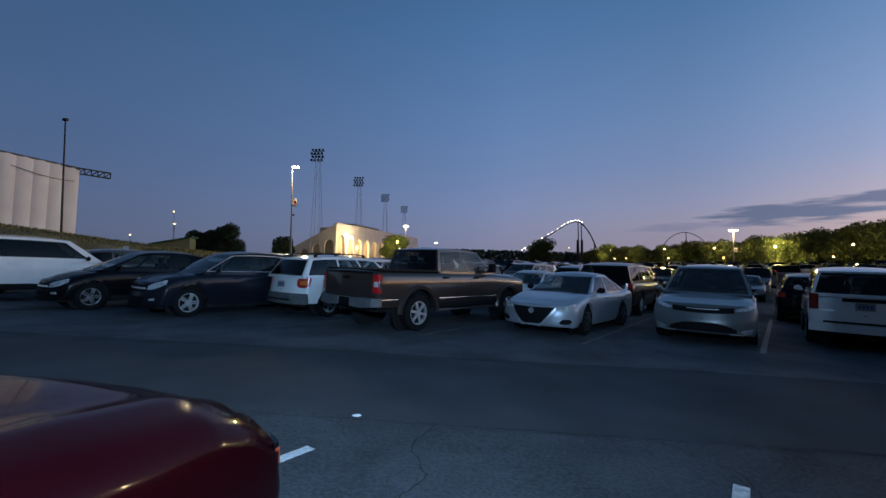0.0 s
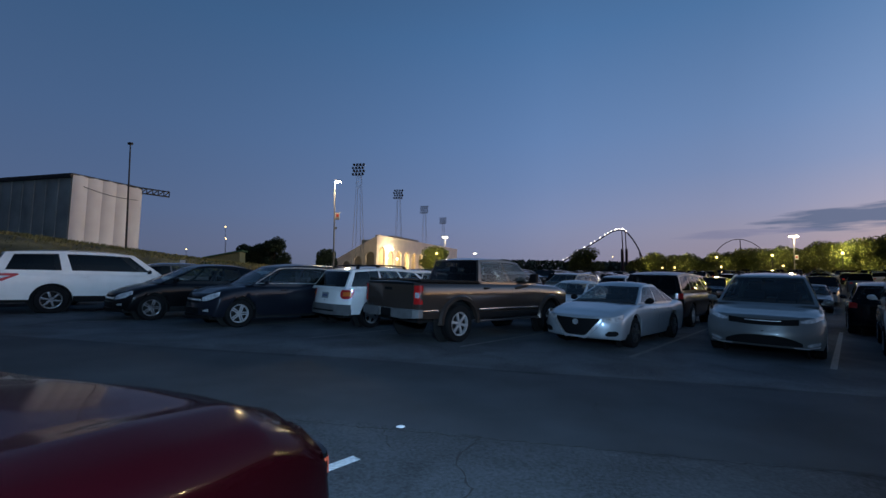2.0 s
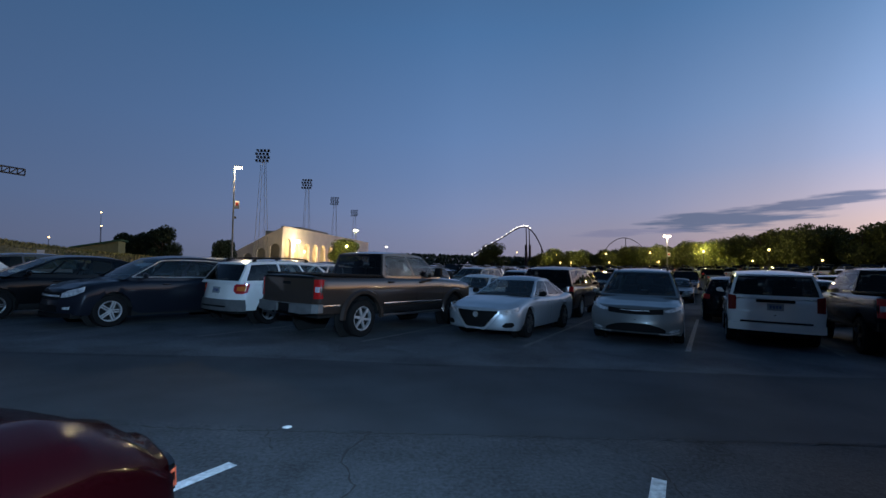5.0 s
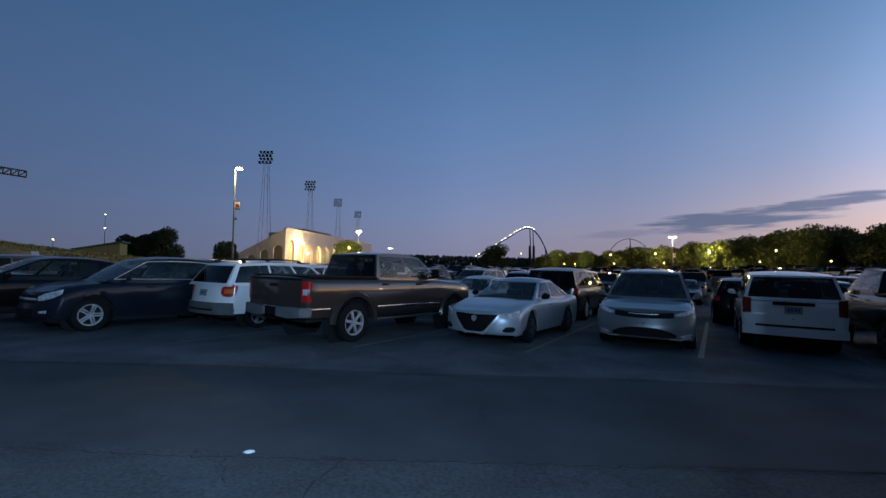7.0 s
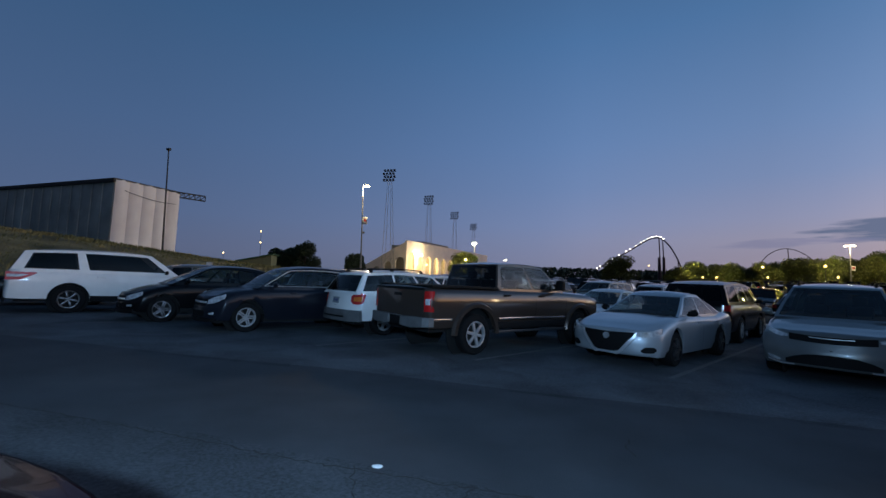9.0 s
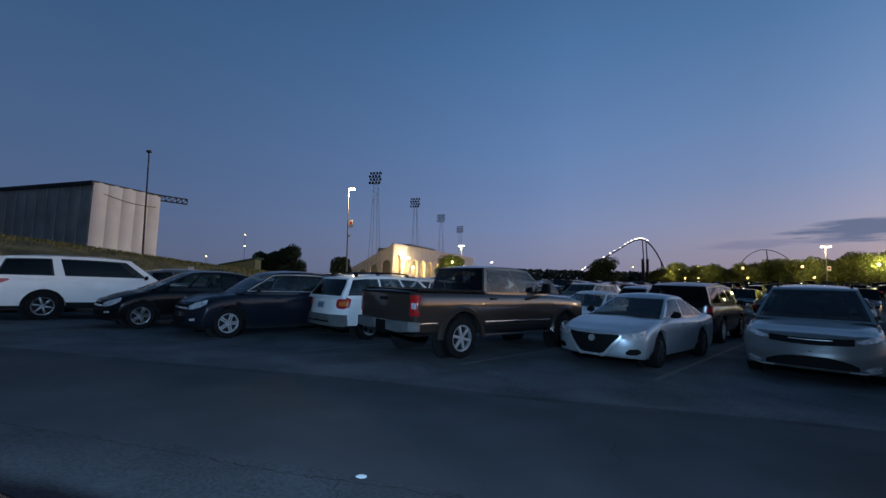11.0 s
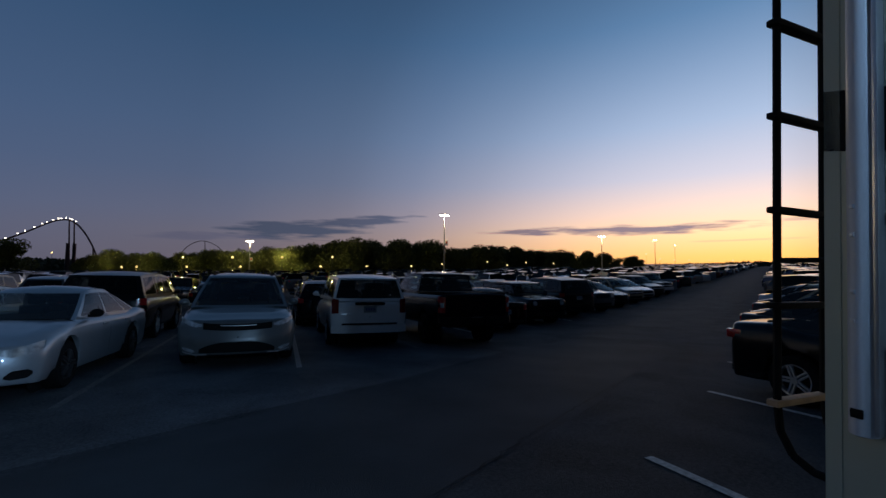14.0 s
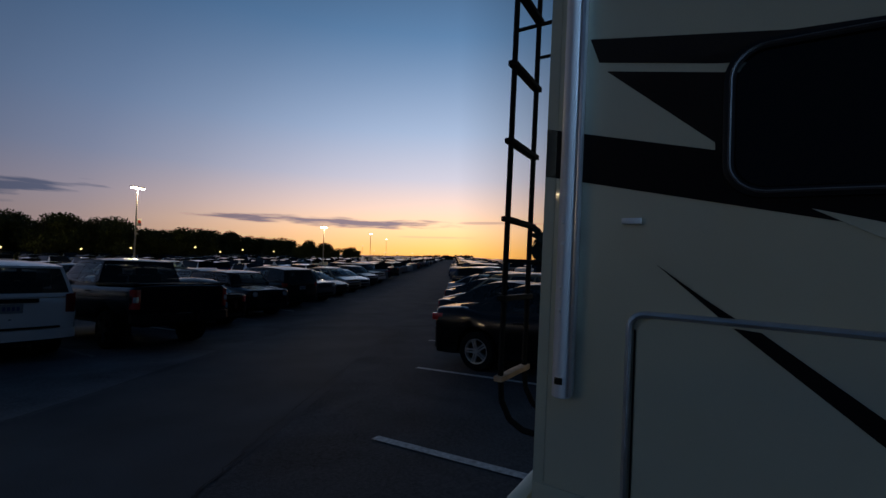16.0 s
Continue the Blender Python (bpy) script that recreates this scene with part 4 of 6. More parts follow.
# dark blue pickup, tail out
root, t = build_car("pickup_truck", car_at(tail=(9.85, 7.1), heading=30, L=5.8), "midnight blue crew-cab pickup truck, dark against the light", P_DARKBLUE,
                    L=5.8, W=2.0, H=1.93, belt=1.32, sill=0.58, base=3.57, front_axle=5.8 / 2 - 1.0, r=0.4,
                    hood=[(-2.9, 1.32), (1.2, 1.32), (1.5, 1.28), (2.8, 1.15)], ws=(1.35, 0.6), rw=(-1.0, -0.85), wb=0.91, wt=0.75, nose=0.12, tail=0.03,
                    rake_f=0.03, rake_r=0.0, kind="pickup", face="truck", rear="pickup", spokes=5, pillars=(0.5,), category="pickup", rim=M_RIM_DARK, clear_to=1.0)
pickup_bed(root, t, P_DARKBLUE, -1.0, 5.8, 2.0, 1.32)

# white estate SUV, tail out
Ls = 4.5
build_car("suv", car_at(tail=(-5.4, 10.15), heading=33, L=Ls), "white compact SUV with red and amber lamps and silver bumper", P_WHITE,
          L=Ls, W=1.83, H=1.68, belt=1.06, sill=0.37, base=2.62, front_axle=Ls / 2 - 0.9, r=0.345,
          hood=[(-Ls / 2, 1.06), (1.0, 1.06), (1.3, 1.03), (Ls / 2 - 0.1, 0.86)], ws=(1.2, 0.45), rw=(-Ls / 2 + 0.12, -Ls / 2 + 0.45), wb=0.87, wt=0.68,
          tail=0.24, rake_r=0.14, rear_glass=(0.92, 0.14, 0.92), rear="suv", lower=M_RIM, rails=True, pillars=(0.34, 0.63), category="suv")

# slate blue crossover, nose out
Le = 4.77
build_car("suv", car_at(nose=(-8.42, 8.78), heading=213, L=Le), "slate blue crossover with bright window trim, nose to the aisle", P_NAVY,
          L=Le, W=1.84, H=1.68, belt=1.08, sill=0.28, base=2.86, front_axle=Le / 2 - 0.92, r=0.36,
          hood=[(-Le / 2, 1.1), (0.8, 1.08), (1.25, 1.05), (1.7, 1.01), (Le / 2 - 0.3, 0.95), (Le / 2 - 0.1, 0.86)], ws=(1.25, 0.3), rw=(-2.25, -1.75), wb=0.86, wt=0.64,
          face="suv", pillars=(0.36, 0.66), nose=0.34, rake_f=0.22, trim=True, arch=0.13, category="suv")

# black crossover, nose out
Lc = 4.6
build_car("suv", car_at(nose=(-11.45, 9.2), heading=213, L=Lc), "black compact crossover with two-tone alloy wheels", P_BLACK,
          L=Lc, W=1.85, H=1.61, belt=1.05, sill=0.28, base=2.66, front_axle=Lc / 2 - 0.9, r=0.35,
          hood=[(-Lc / 2, 1.05), (0.8, 1.05), (1.2, 1.01), (1.6, 0.95), (Lc / 2 - 0.3, 0.86), (Lc / 2 - 0.1, 0.77)], ws=(1.25, 0.2), rw=(-2.15, -1.5), wb=0.86, wt=0.62,
          face="suv", pillars=(0.38, 0.68), nose=0.38, rake_f=0.26, category="suv", lower=M_BLACK, rim=M_TWOTONE, arch=0.1)

# white full-size SUV, tail out
Lx = 5.55
root, t = build_car("suv", car_at(tail=(-15.61, 9.03), heading=33, L=Lx), "white full-size SUV with dark tinted windows", P_WHITE,
          L=Lx, W=2.02, H=1.93, belt=1.22, sill=0.42, base=3.12, front_axle=Lx / 2 - 0.98, r=0.41,
          hood=[(-Lx / 2, 1.24), (1.1, 1.22), (1.5, 1.2), (Lx / 2 - 0.1, 1.05)], ws=(1.55, 0.7), rw=(-Lx / 2 + 0.1, -Lx / 2 + 0.4), wb=0.95, wt=0.78,
          rim=M_RIM_DARK, spokes=6, tail=0.06, rake_r=0.04, face="truck", rear="plain", pillars=(0.6,), gap=0.03, clear_to=0.0, category="suv", lower=M_BLACK)

for sx in (-1, 1):
    bm = bmesh.new()
    extruded(bm, [(-2.72, 0.95), (-2.4, 0.97), (-2.06, 1.16), (-2.1, 1.19), (-2.72, 1.19)], 0.05, pose(0, 0, 0, 0, 0, 90) @ pose(0, -1.03 if sx > 0 else 0.98, 0))
    tail = part("side_tail_lamp", bm, M_TAIL, root, "red wrap-round tail lamp")
    bm = bmesh.new()
    extruded(bm, [(-2.7, 1.04), (-2.42, 1.05), (-2.24, 1.12), (-2.7, 1.12)], 0.06, pose(0, 0, 0, 0, 0, 90) @ pose(0, -1.037 if sx > 0 else 0.977, 0))
    part("reversing_lens", bm, M_LENS, tail)

# black saloon at the end of the row
build_car("saloon_car", car_at(nose=(-19.0, 9.4), heading=213, L=4.7), "black saloon car at the end of the row", P_BLACK, L=4.7, W=1.82, H=1.45, belt=0.94, sill=0.24,
          hood=[(-2.35, 0.98), (-1.2, 0.95), (0.9, 0.95), (2.0, 0.82), (2.25, 0.74)], ws=(1.05, 0.1), rw=(-1.95, -1.0), wb=0.83, wt=0.6, r=0.33, kind="sedan", category="car")

# ---------------------------------------------------------------- the near row
Lr = 4.75
build_car("suv", car_at(nose=(-1.62, 1.16), heading=6, L=Lr), "glossy dark cherry red SUV, its bonnet towards the aisle", P_RED,
          L=Lr, W=1.9, H=1.68, belt=1.02, sill=0.28, base=2.75, front_axle=Lr / 2 - 0.95, r=0.36,
          hood=[(-Lr / 2, 1.05), (0.6, 1.05), (1.0, 1.04), (Lr / 2 - 0.55, 0.96), (Lr / 2 - 0.22, 0.86), (Lr / 2 - 0.1, 0.76)], ws=(0.95, 0.1), rw=(-2.25, -1.85),
          face="cherry", nose=0.3, category="suv", crease=0.022)
root, t = build_car("saloon_car", car_at(tail=(9.22, 1.36), heading=211, L=4.6), "dark blue saloon car with five-spoke silver wheels", P_BLACK,
          L=4.6, W=1.8, H=1.45, belt=0.94, sill=0.24, base=2.7, front_axle=4.6 / 2 - 0.95, r=0.32,
          hood=[(-2.3, 1.02), (-1.7, 1.04), (-1.2, 0.95), (0.9, 0.95), (1.9, 0.84), (2.2, 0.74)], ws=(1.05, 0.1), rw=(-1.8, -0.85), wb=0.82, wt=0.6, kind="sedan", category="car")
for sx in (-1, 1):
    bm = bmesh.new()
    box(bm, sx * 0.83 - 0.06, sx * 0.83 + 0.06, -2.22, -1.98, 0.79, 0.92, 0.03)
    part("tail_light", bm, M_TAIL, root, "red wrap-round tail lamp")


# ---------------------------------------------------------------- motorhome beside the camera
M_RV = material("motorhome_white_skin", (0.60, 0.62, 0.49), 0.42, vary=0.06, scale=1.2, coat=0.25)
M_RVDARK = material("motorhome_dark_decal", (0.012, 0.010, 0.010), 0.5, vary=0.15, spec=0.12)
M_RVBROWN = material("motorhome_brown_decal", (0.022, 0.017, 0.015), 0.5, vary=0.15, spec=0.15)
M_FRAME = material("black_window_rim", (0.008, 0.008, 0.009), 0.4, coat=0.12, spec=0.2)
M_RIM_SHINE = material("grey_rim_highlight", (0.09, 0.09, 0.1), 0.3)
M_ARM = material("white_awning_arm", (0.74, 0.74, 0.78), 0.35, vary=0.05, coat=0.3)
M_MARKER = material("white_marker_lens", (0.85, 0.87, 0.88), 0.2, coat=1.0)
M_ALU = material("brushed_aluminium", (0.62, 0.63, 0.66), 0.35, 0.85, vary=0.1, scale=12)
# lens of the unseen fill lamp added on the wall
M_FILL = material("lit_fill_lens", (1, 1, 1), 0.5, emit=(0.8, 0.92, 1.0), power=30)
M_WOOD = material("tan_grip_tape", (0.5, 0.33, 0.2), 0.7, vary=0.2, scale=20)
RV = TILT @ Matrix.Translation((2.42, 1.035, 0)) @ pose(0, 0, 0, 0, 0, -210) @ pose(0, 0, 0, -3, 0, 0)


def decal(root, name, pts, mat, x=0.003, label=""):
    bm = bmesh.new()
    a = [bm.verts.new((x, y, z)) for y, z in pts]
    b = [bm.verts.new((x - 0.004, y, z)) for y, z in pts]
    bm.faces.new(a)
    n = len(pts)
    for i in range(n):
        bm.faces.new((a[i], a[(i + 1) % n], b[(i + 1) % n], b[i]))
    return part(name, bm, mat, root, label, smooth=0)


def rounded(y0, y1, z0, z1, r, k=6):
    out = []
    for cy, cz, a0 in ((y1 - r, z1 - r, 0), (y0 + r, z1 - r, 90), (y0 + r, z0 + r, 180), (y1 - r, z0 + r, 270)):
        for i in range(k + 1):
            a = radians(a0 + 90 * i / k)
            out.append((cy + r * math.cos(a), cz + r * math.sin(a)))
    return out


def frame_ring(root, name, y0, y1, z0, z1, r, wide, proud, mat, label="", parent=None):
    """A rounded rectangular rim on the wall."""
    o, i = rounded(y0, y1, z0, z1, r), rounded(y0 + wide, y1 - wide, z0 + wide, z1 - wide, max(0.01, r - wide))
    m = [((a[0] + b[0]) / 2, (a[1] + b[1]) / 2) for a, b in zip(o, i)]
    bm = bmesh.new()
    grid(bm, [[(0.0, *p) for p in o], [(proud * 0.8, *p) for p in o], [(proud, *p) for p in m], [(proud * 0.8, *p) for p in i], [(0.0, *p) for p in i]], close=True)
    return part(name, bm, mat, parent or root, label, smooth=60)


def build_motorhome():
    root = thing("motorhome", RV, "white motorhome with dark swoosh decals and a rear ladder", "motorhome")
    bm = bmesh.new()
    box(bm, -2.45, 0, -0.055, 7.6, 0.5, 3.25, 0.03)
    part("body", bm, M_RV, root)
    bm = bmesh.new()
    box(bm, -2.40, -0.05, -0.05, 7.55, 3.255, 3.30, 0.01)
    part("roof", bm, M_RV, root)
    # corner moulding and skirt
    bm = bmesh.new()
    box(bm, 0.0, 0.003, -0.05, -0.01, 0.52, 3.2)
    part("corner_moulding", bm, M_RV, root)
    bm = bmesh.new()
    box(bm, 0.0, 0.012, -0.045, 0.225, 0.52, 0.775, 0.005)
    part("skirt", bm, M_RV, root)
    # awning arm: half-round cover on a flat rail
    bm = bmesh.new()
    rows = []
    for z in (1.108, 1.113, 3.2):
        w = 0.8 if z == 1.108 else 1.0
        rows.append([(0.003 + 0.05 * w * math.sin(math.pi * k / 10), 0.012 - 0.036 * w * math.cos(math.pi * k / 10), z) for k in range(11)])
    grid(bm, rows)
    bm.faces.new([v for v in bm.verts][:11])
    arm = part("awning_arm", bm, M_ARM, root, "half-round white awning arm", smooth=60)
    bm = bmesh.new()
    box(bm, 0.0, 0.04, 0.043, 0.056, 1.12, 3.2, 0.004)
    part("arm_rail", bm, M_ALU, arm)
    for z in (1.74, 1.66, 1.5, 1.42):
        bm = bmesh.new()
        box(bm, 0.045, 0.058, 0.0, 0.01, z, z + 0.012, 0.002)
        part("rivet", bm, M_CHROME, arm)
    bm = bmesh.new()
    box(bm, 0.05, 0.0575, -0.002, 0.026, 1.16, 1.185, 0.002)
    part("maker_plate", bm, M_RVDARK, arm, "small dark maker's mark")
    # swooshes
    decal(root, "decal", [(-0.085, 2.115), (0.47, 1.98), (1.2, 1.812), (2.4, 1.522), (2.4, 1.38), (0.85, 1.732), (-0.085, 1.93)], M_RVDARK, label="broad dark sloping stripe")
    decal(root, "decal", [(0.066, 2.436), (0.655, 2.329), (1.0, 2.31), (1.0, 2.185), (0.469, 2.264), (0.1, 2.343)], M_RVBROWN, label="dark brown swoosh")
    decal(root, "decal", [(0.129, 2.303), (0.469, 2.234), (1.0, 2.13), (1.0, 1.84), (0.471, 1.962), (0.47, 2.005)], M_RVBROWN, label="dark brown pointed swoosh")
    decal(root, "decal", [(0.713, 1.785), (0.86, 1.745), (1.3, 1.56), (1.3, 1.5), (0.848, 1.708)], M_RV, 0.006, label="thin white sliver")
    decal(root, "decal", [(0.313, 1.605), (0.45, 1.505), (0.545, 1.442), (0.5, 1.442)], M_RVDARK, label="dark pointed spear")
    decal(root, "decal", [(0.53, 1.42), (0.6, 1.415), (0.853, 1.231), (1.5, 0.78), (1.5, 0.66), (0.854, 1.16)], M_RVDARK, 0.0215, label="dark spear across the locker door")
    # window
    win = frame_ring(root, "window_frame", 0.49, 1.62, 1.82, 2.31, 0.11, 0.03, 0.022, M_FRAME)
    decal(root, "window_pane", rounded(0.525, 1.585, 1.855, 2.275, 0.085), M_GLASS, 0.008).parent = win
    # paler ring put in for the highlight round the curved window rim
    frame_ring(root, "window_seal", 0.503, 1.607, 1.833, 2.297, 0.1, 0.009, 0.027, M_RIM_SHINE, "thin paler line for the highlight on the window rim", parent=win)
    # locker door
    decal(root, "locker_door", rounded(0.262, 2.1, 0.56, 1.425, 0.06), M_RV, 0.018)
    bm = bmesh.new()
    pts = [(0.235, z) for z in (0.56, 0.9, 1.2, 1.37)] + [(0.285 - 0.05 * math.cos(a), 1.385 + 0.05 * math.sin(a)) for a in (0.3, 0.6, 0.9, 1.2, 1.5)] + [(0.4, 1.436), (1.2, 1.437), (2.1, 1.438)]
    ring = []
    for i, (y, z) in enumerate(pts):
        a, b = pts[max(0, i - 1)], pts[min(len(pts) - 1, i + 1)]
        d = Vector((b[0] - a[0], b[1] - a[1])).normalized()
        n = Vector((-d.y, d.x)) * 0.012
        ring.append([(0.002, y - n.x, z - n.y), (0.02, y - n.x * 0.8, z - n.y * 0.8), (0.026, y, z), (0.02, y + n.x * 0.8, z + n.y * 0.8), (0.002, y + n.x, z + n.y)])
    grid(bm, ring)
    part("locker_trim", bm, M_ALU, root, "bright metal drip rail round the locker", smooth=60)
    bm = bmesh.new()
    box(bm, 0.001, 0.004, 0.25, 0.256, 0.56, 1.38)
    part("locker_gap", bm, M_BLACK, root)
    # clearance lamp
    bm = bmesh.new()
    box(bm, 0.0, 0.02, 0.198, 0.264, 1.742, 1.764, 0.006)
    part("clearance_lamp", bm, M_MARKER, root)
    # wheels
    for x in (-0.2, -2.25):
        for y in (1.55 + 3.1, 1.55):
            add_wheel(root, x, y, 0.38, 0.25, M_RIM, 6, False)
    for o in root.children:
        if o.name.startswith("wheel"):
            o.location.z = 0.38 + 0.0524 * o.location.y
    # rear ladder
    xl, xr, yy = -0.125, -0.405, -0.255
    lad = new("ladder")
    lad.parent = root
    tagged(lad, "black tubular rear ladder")
    for x in (xl, xr):
        bm = bmesh.new()
        pts = [(x, yy, 3.2), (x, yy, 2.0), (x, yy, 1.1), (x, yy + 0.01, 1.0), (x, yy + 0.05, 0.93), (x, yy + 0.11, 0.90), (x, -0.055, 0.895)]
        for p, q in zip(pts, pts[1:]):
            tube(bm, p, q, 0.0135, seg=8)
        part("stile", bm, M_BLACK, lad)
    for k in range(6):
        z = 2.81 - 0.343 * k
        bm = bmesh.new()
        box(bm, xr - 0.03, xl + 0.03, yy - 0.02, yy + 0.02, z - 0.012, z + 0.012, 0.006)
        part("rung", bm, M_WOOD if k == 5 else M_BLACK, lad, "tan gripped lowest rung" if k == 5 else "")
    for z in (2.62, 1.6):
        for x in (xl, xr):
            bm = bmesh.new()
            tube(bm, (x, yy, z), (x, -0.053, z), 0.009, seg=6)
            part("bracket", bm, M_BLACK, lad)
    # added fill lamp, out of view on the wall, to light the aisle
    bm = bmesh.new()
    box(bm, 0.0, 0.14, 3.1, 3.3, 2.54, 2.66, 0.01)
    fill_body = part("fill_lamp", bm, M_RV, root, "unseen cool white fill lamp, added to light the aisle")
    bm = bmesh.new()
    box(bm, 0.141, 0.15, 3.12, 3.28, 2.56, 2.64, 0.004)
    part("lens", bm, M_FILL, fill_body)
    glow = lamp("fill_light", "AREA", Matrix.Translation(RV @ Vector((0.17, 3.2, 2.6))) @ Vector((-0.72, 0.64, 0.28)).to_track_quat("-Z", "Y").to_matrix().to_4x4(), 760, (0.36, 0.63, 1.0))
    glow.data.size = 0.25
    for o in root.children:
        if o.name.split(".")[0] in ("decal", "window_frame", "locker_door", "locker_trim", "locker_gap", "clearance_lamp", "awning_arm"):
            o.location.y += 0.035
    # bumper
    bm = bmesh.new()
    box(bm, -2.3, -0.03, -0.17, -0.1, 0.56, 0.66, 0.015)
    part("rear_bumper", bm, M_RV, root)


build_motorhome()

# ---------------------------------------------------------------- lamps of the lot
M_POLE = material("galvanised_pole", (0.22, 0.22, 0.21), 0.5, 0.6)
M_DARKPOLE = material("dark_steel", (0.035, 0.035, 0.04), 0.6, 0.4)
M_LED = material("lit_lamp_lens", (1, 1, 1), 0.5, emit=(1.0, 0.86, 0.55), power=40)
M_LEDCOOL = material("lit_cool_lens", (1, 1, 1), 0.5, emit=(1.0, 0.95, 0.75), power=40)
WARM, COOL = (1.0, 0.78, 0.42), (0.72, 0.86, 1.0)


def lamp_pole(x, y, top, power, color=WARM, heads=2, banner=False, name="street_lamp", size=1.0, led=None, turn=20):
    """A tall lot lamp; top is its height over the plane round the camera."""
    m = level(x, y, heading=turn)
    h = top - rise(x, y)
    root = thing(name, m, "tall pole lamp, lit, with flat heads over the lot", "street lamp", "lot lamps")
    bm = bmesh.new()
    tube(bm, (0, 0, 0), (0, 0, 0.75), 0.3, 0.28, 14)
    part("footing", bm, material_cache("concrete", (0.35, 0.34, 0.32)), root)
    bm = bmesh.new()
    tube(bm, (0, 0, 0.7), (0, 0, h), 0.1, 0.06, 10)
    part("pole", bm, M_POLE, root)
    for k in range(heads):
        s = 1 if k % 2 == 0 else -1
        bm = bmesh.new()
        box(bm, min(0.05 * s, 0.72 * s * size), max(0.05 * s, 0.72 * s * size), -0.22, 0.22, h - 0.04, h + 0.08, 0.03)
        head = part("lamp_head", bm, M_DARKPOLE, root)
        bm = bmesh.new()
        box(bm, min(0.08 * s, 0.7 * s * size), max(0.08 * s, 0.7 * s * size), -0.21, 0.21, h - 0.17, h - 0.042, 0.04)
        part("lens", bm, led or M_LED, head)
    if banner:
        for z, w, hh, mat in ((h - 3.9, 0.5, 0.8, M_SIGN), (h - 5.2, 0.22, 0.22, M_POLE)):
            bm = bmesh.new()
            box(bm, 0.1, 0.1 + w, -0.02, 0.02, z - hh / 2, z + hh / 2, 0.01)
            p = part("banner" if w > 0.3 else "bracket", bm, mat, root, "red and white section banner" if w > 0.3 else "")
            if w > 0.3:
                bm = bmesh.new()
                box(bm, 0.2, 0.5, -0.026, -0.021, z - 0.1, z + 0.22, 0.0)
                part("emblem", bm, M_SIGNRED, p)
    if power:
        p = m @ Vector((0.55 if heads == 1 else 0.0, -0.5, h - 0.5))
        lamp("lot_light", "POINT", Matrix.Translation(p), power, color, 0.35)
    return root


CACHE = {}


def material_cache(name, color, rough=0.8, **kw):
    if name not in CACHE:
        CACHE[name] = material(name, color, rough, **kw)
    return CACHE[name]


M_SIGN = material("white_sign", (0.6, 0.58, 0.56), 0.6)
M_SIGNRED = material("red_sign", (0.5, 0.04, 0.03), 0.6)
lamp_pole(-20.6, 43.3, 11.6, 1800, heads=1, banner=True, turn=0)
lamp_pole(47.9, 88.3, 10.7, 3500, banner=True)
lamp_pole(-22.1, 117.2, 12.4, 3000)
lamp_pole(48.0, 37.2, 11.36, 3500, banner=True, led=M_LEDCOOL)
lamp_pole(-22.0, 188, 12.0, 0)
lamp_pole(76.4, 24.7, 10.3, 2500)
lamp_pole(150, 31, 16.5, 0)
lamp_pole(240, 40, 22.5, 0)

# small park lights among the trees and far over the lot
SMALL = [(36.6, 1.9, 100), (42.3, 2.5, 100), (27.4, 1.9, 105), (21.9, 1.9, 110), (16.0, 1.6, 110), (17.3, 1.6, 115), (10.5, 3.0, 170), (35.4, 4.4, 150), (36.0, 4.4, 150),
         (58.0, 3.2, 105), (63.0, 3.1, 120), (60.6, 2.5, 120), (66.5, 3.0, 140), (52.0, 2.9, 95), (48.0, 2.4, 100), (70.5, 3.1, 150), (77.5, 4.0, 260), (79.0, 3.4, 260), (80.5, 3.2, 280),
         (82.0, 3.15, 300), (84.0, 3.1, 310), (86.2, 3.05, 320), (90.5, 3.1, 320), (-37.9, 3.7, 130), (-41.9, 2.2, 140), (-37.9, 5.1, 170)]
M_SMALL = material("lit_park_lamp", (1, 1, 1), 0.5, emit=(1.0, 0.66, 0.24), power=5)


def park_lamp(az, el, d):
    x, y = at_angle(az, d)
    z = 1.5 + d * math.tan(radians(el))
    h = max(2.5, z - rise(x, y))
    root = thing("park_lamp", level(x, y), "small lit globe lamp on a post far off", "park lamp", "park lamps")
    bm = bmesh.new()
    tube(bm, (0, 0, 0), (0, 0, h), 0.06, 0.05, 6)
    part("post", bm, M_DARKPOLE, root)
    bm = bmesh.new()
    bmesh.ops.create_icosphere(bm, subdivisions=2, radius=0.10 + d * 0.0007, matrix=Matrix.Translation((0, 0, h)))
    part("globe", bm, M_SMALL, root)


for az, el, d in SMALL:
    park_lamp(az, el, d)
for az, d, z, e in ((15.5, 116, 6.0, 3600), (21.5, 112, 6.5, 700), (32.0, 108, 6.5, 3400), (38.0, 104, 6.0, 250), (26.5, 108, 6.5, 600), (-12.0, 87, 5.0, 4500)):
    x, y = at_angle(az, d)
    p = TILT @ Vector((x, y, rise(x, y) + 4.2))
    root = thing("park_lamp", level(x, y), "lit lamp post in front of the trees", "park lamp", "park lamps")
    bm = bmesh.new()
    tube(bm, (0, 0, 0), (0, 0, 4.4), 0.06, 0.05, 6)
    part("post", bm, M_DARKPOLE, root)
    bm = bmesh.new()
    bmesh.ops.create_icosphere(bm, subdivisions=2, radius=0.2, matrix=Matrix.Translation((0, 0, 4.6)))
    part("globe", bm, M_SMALL, root)
    lamp("park_light", "POINT", Matrix.Translation(p + Vector((0, 0, 0.9))), e, (1.0, 0.85, 0.35), 0.4)

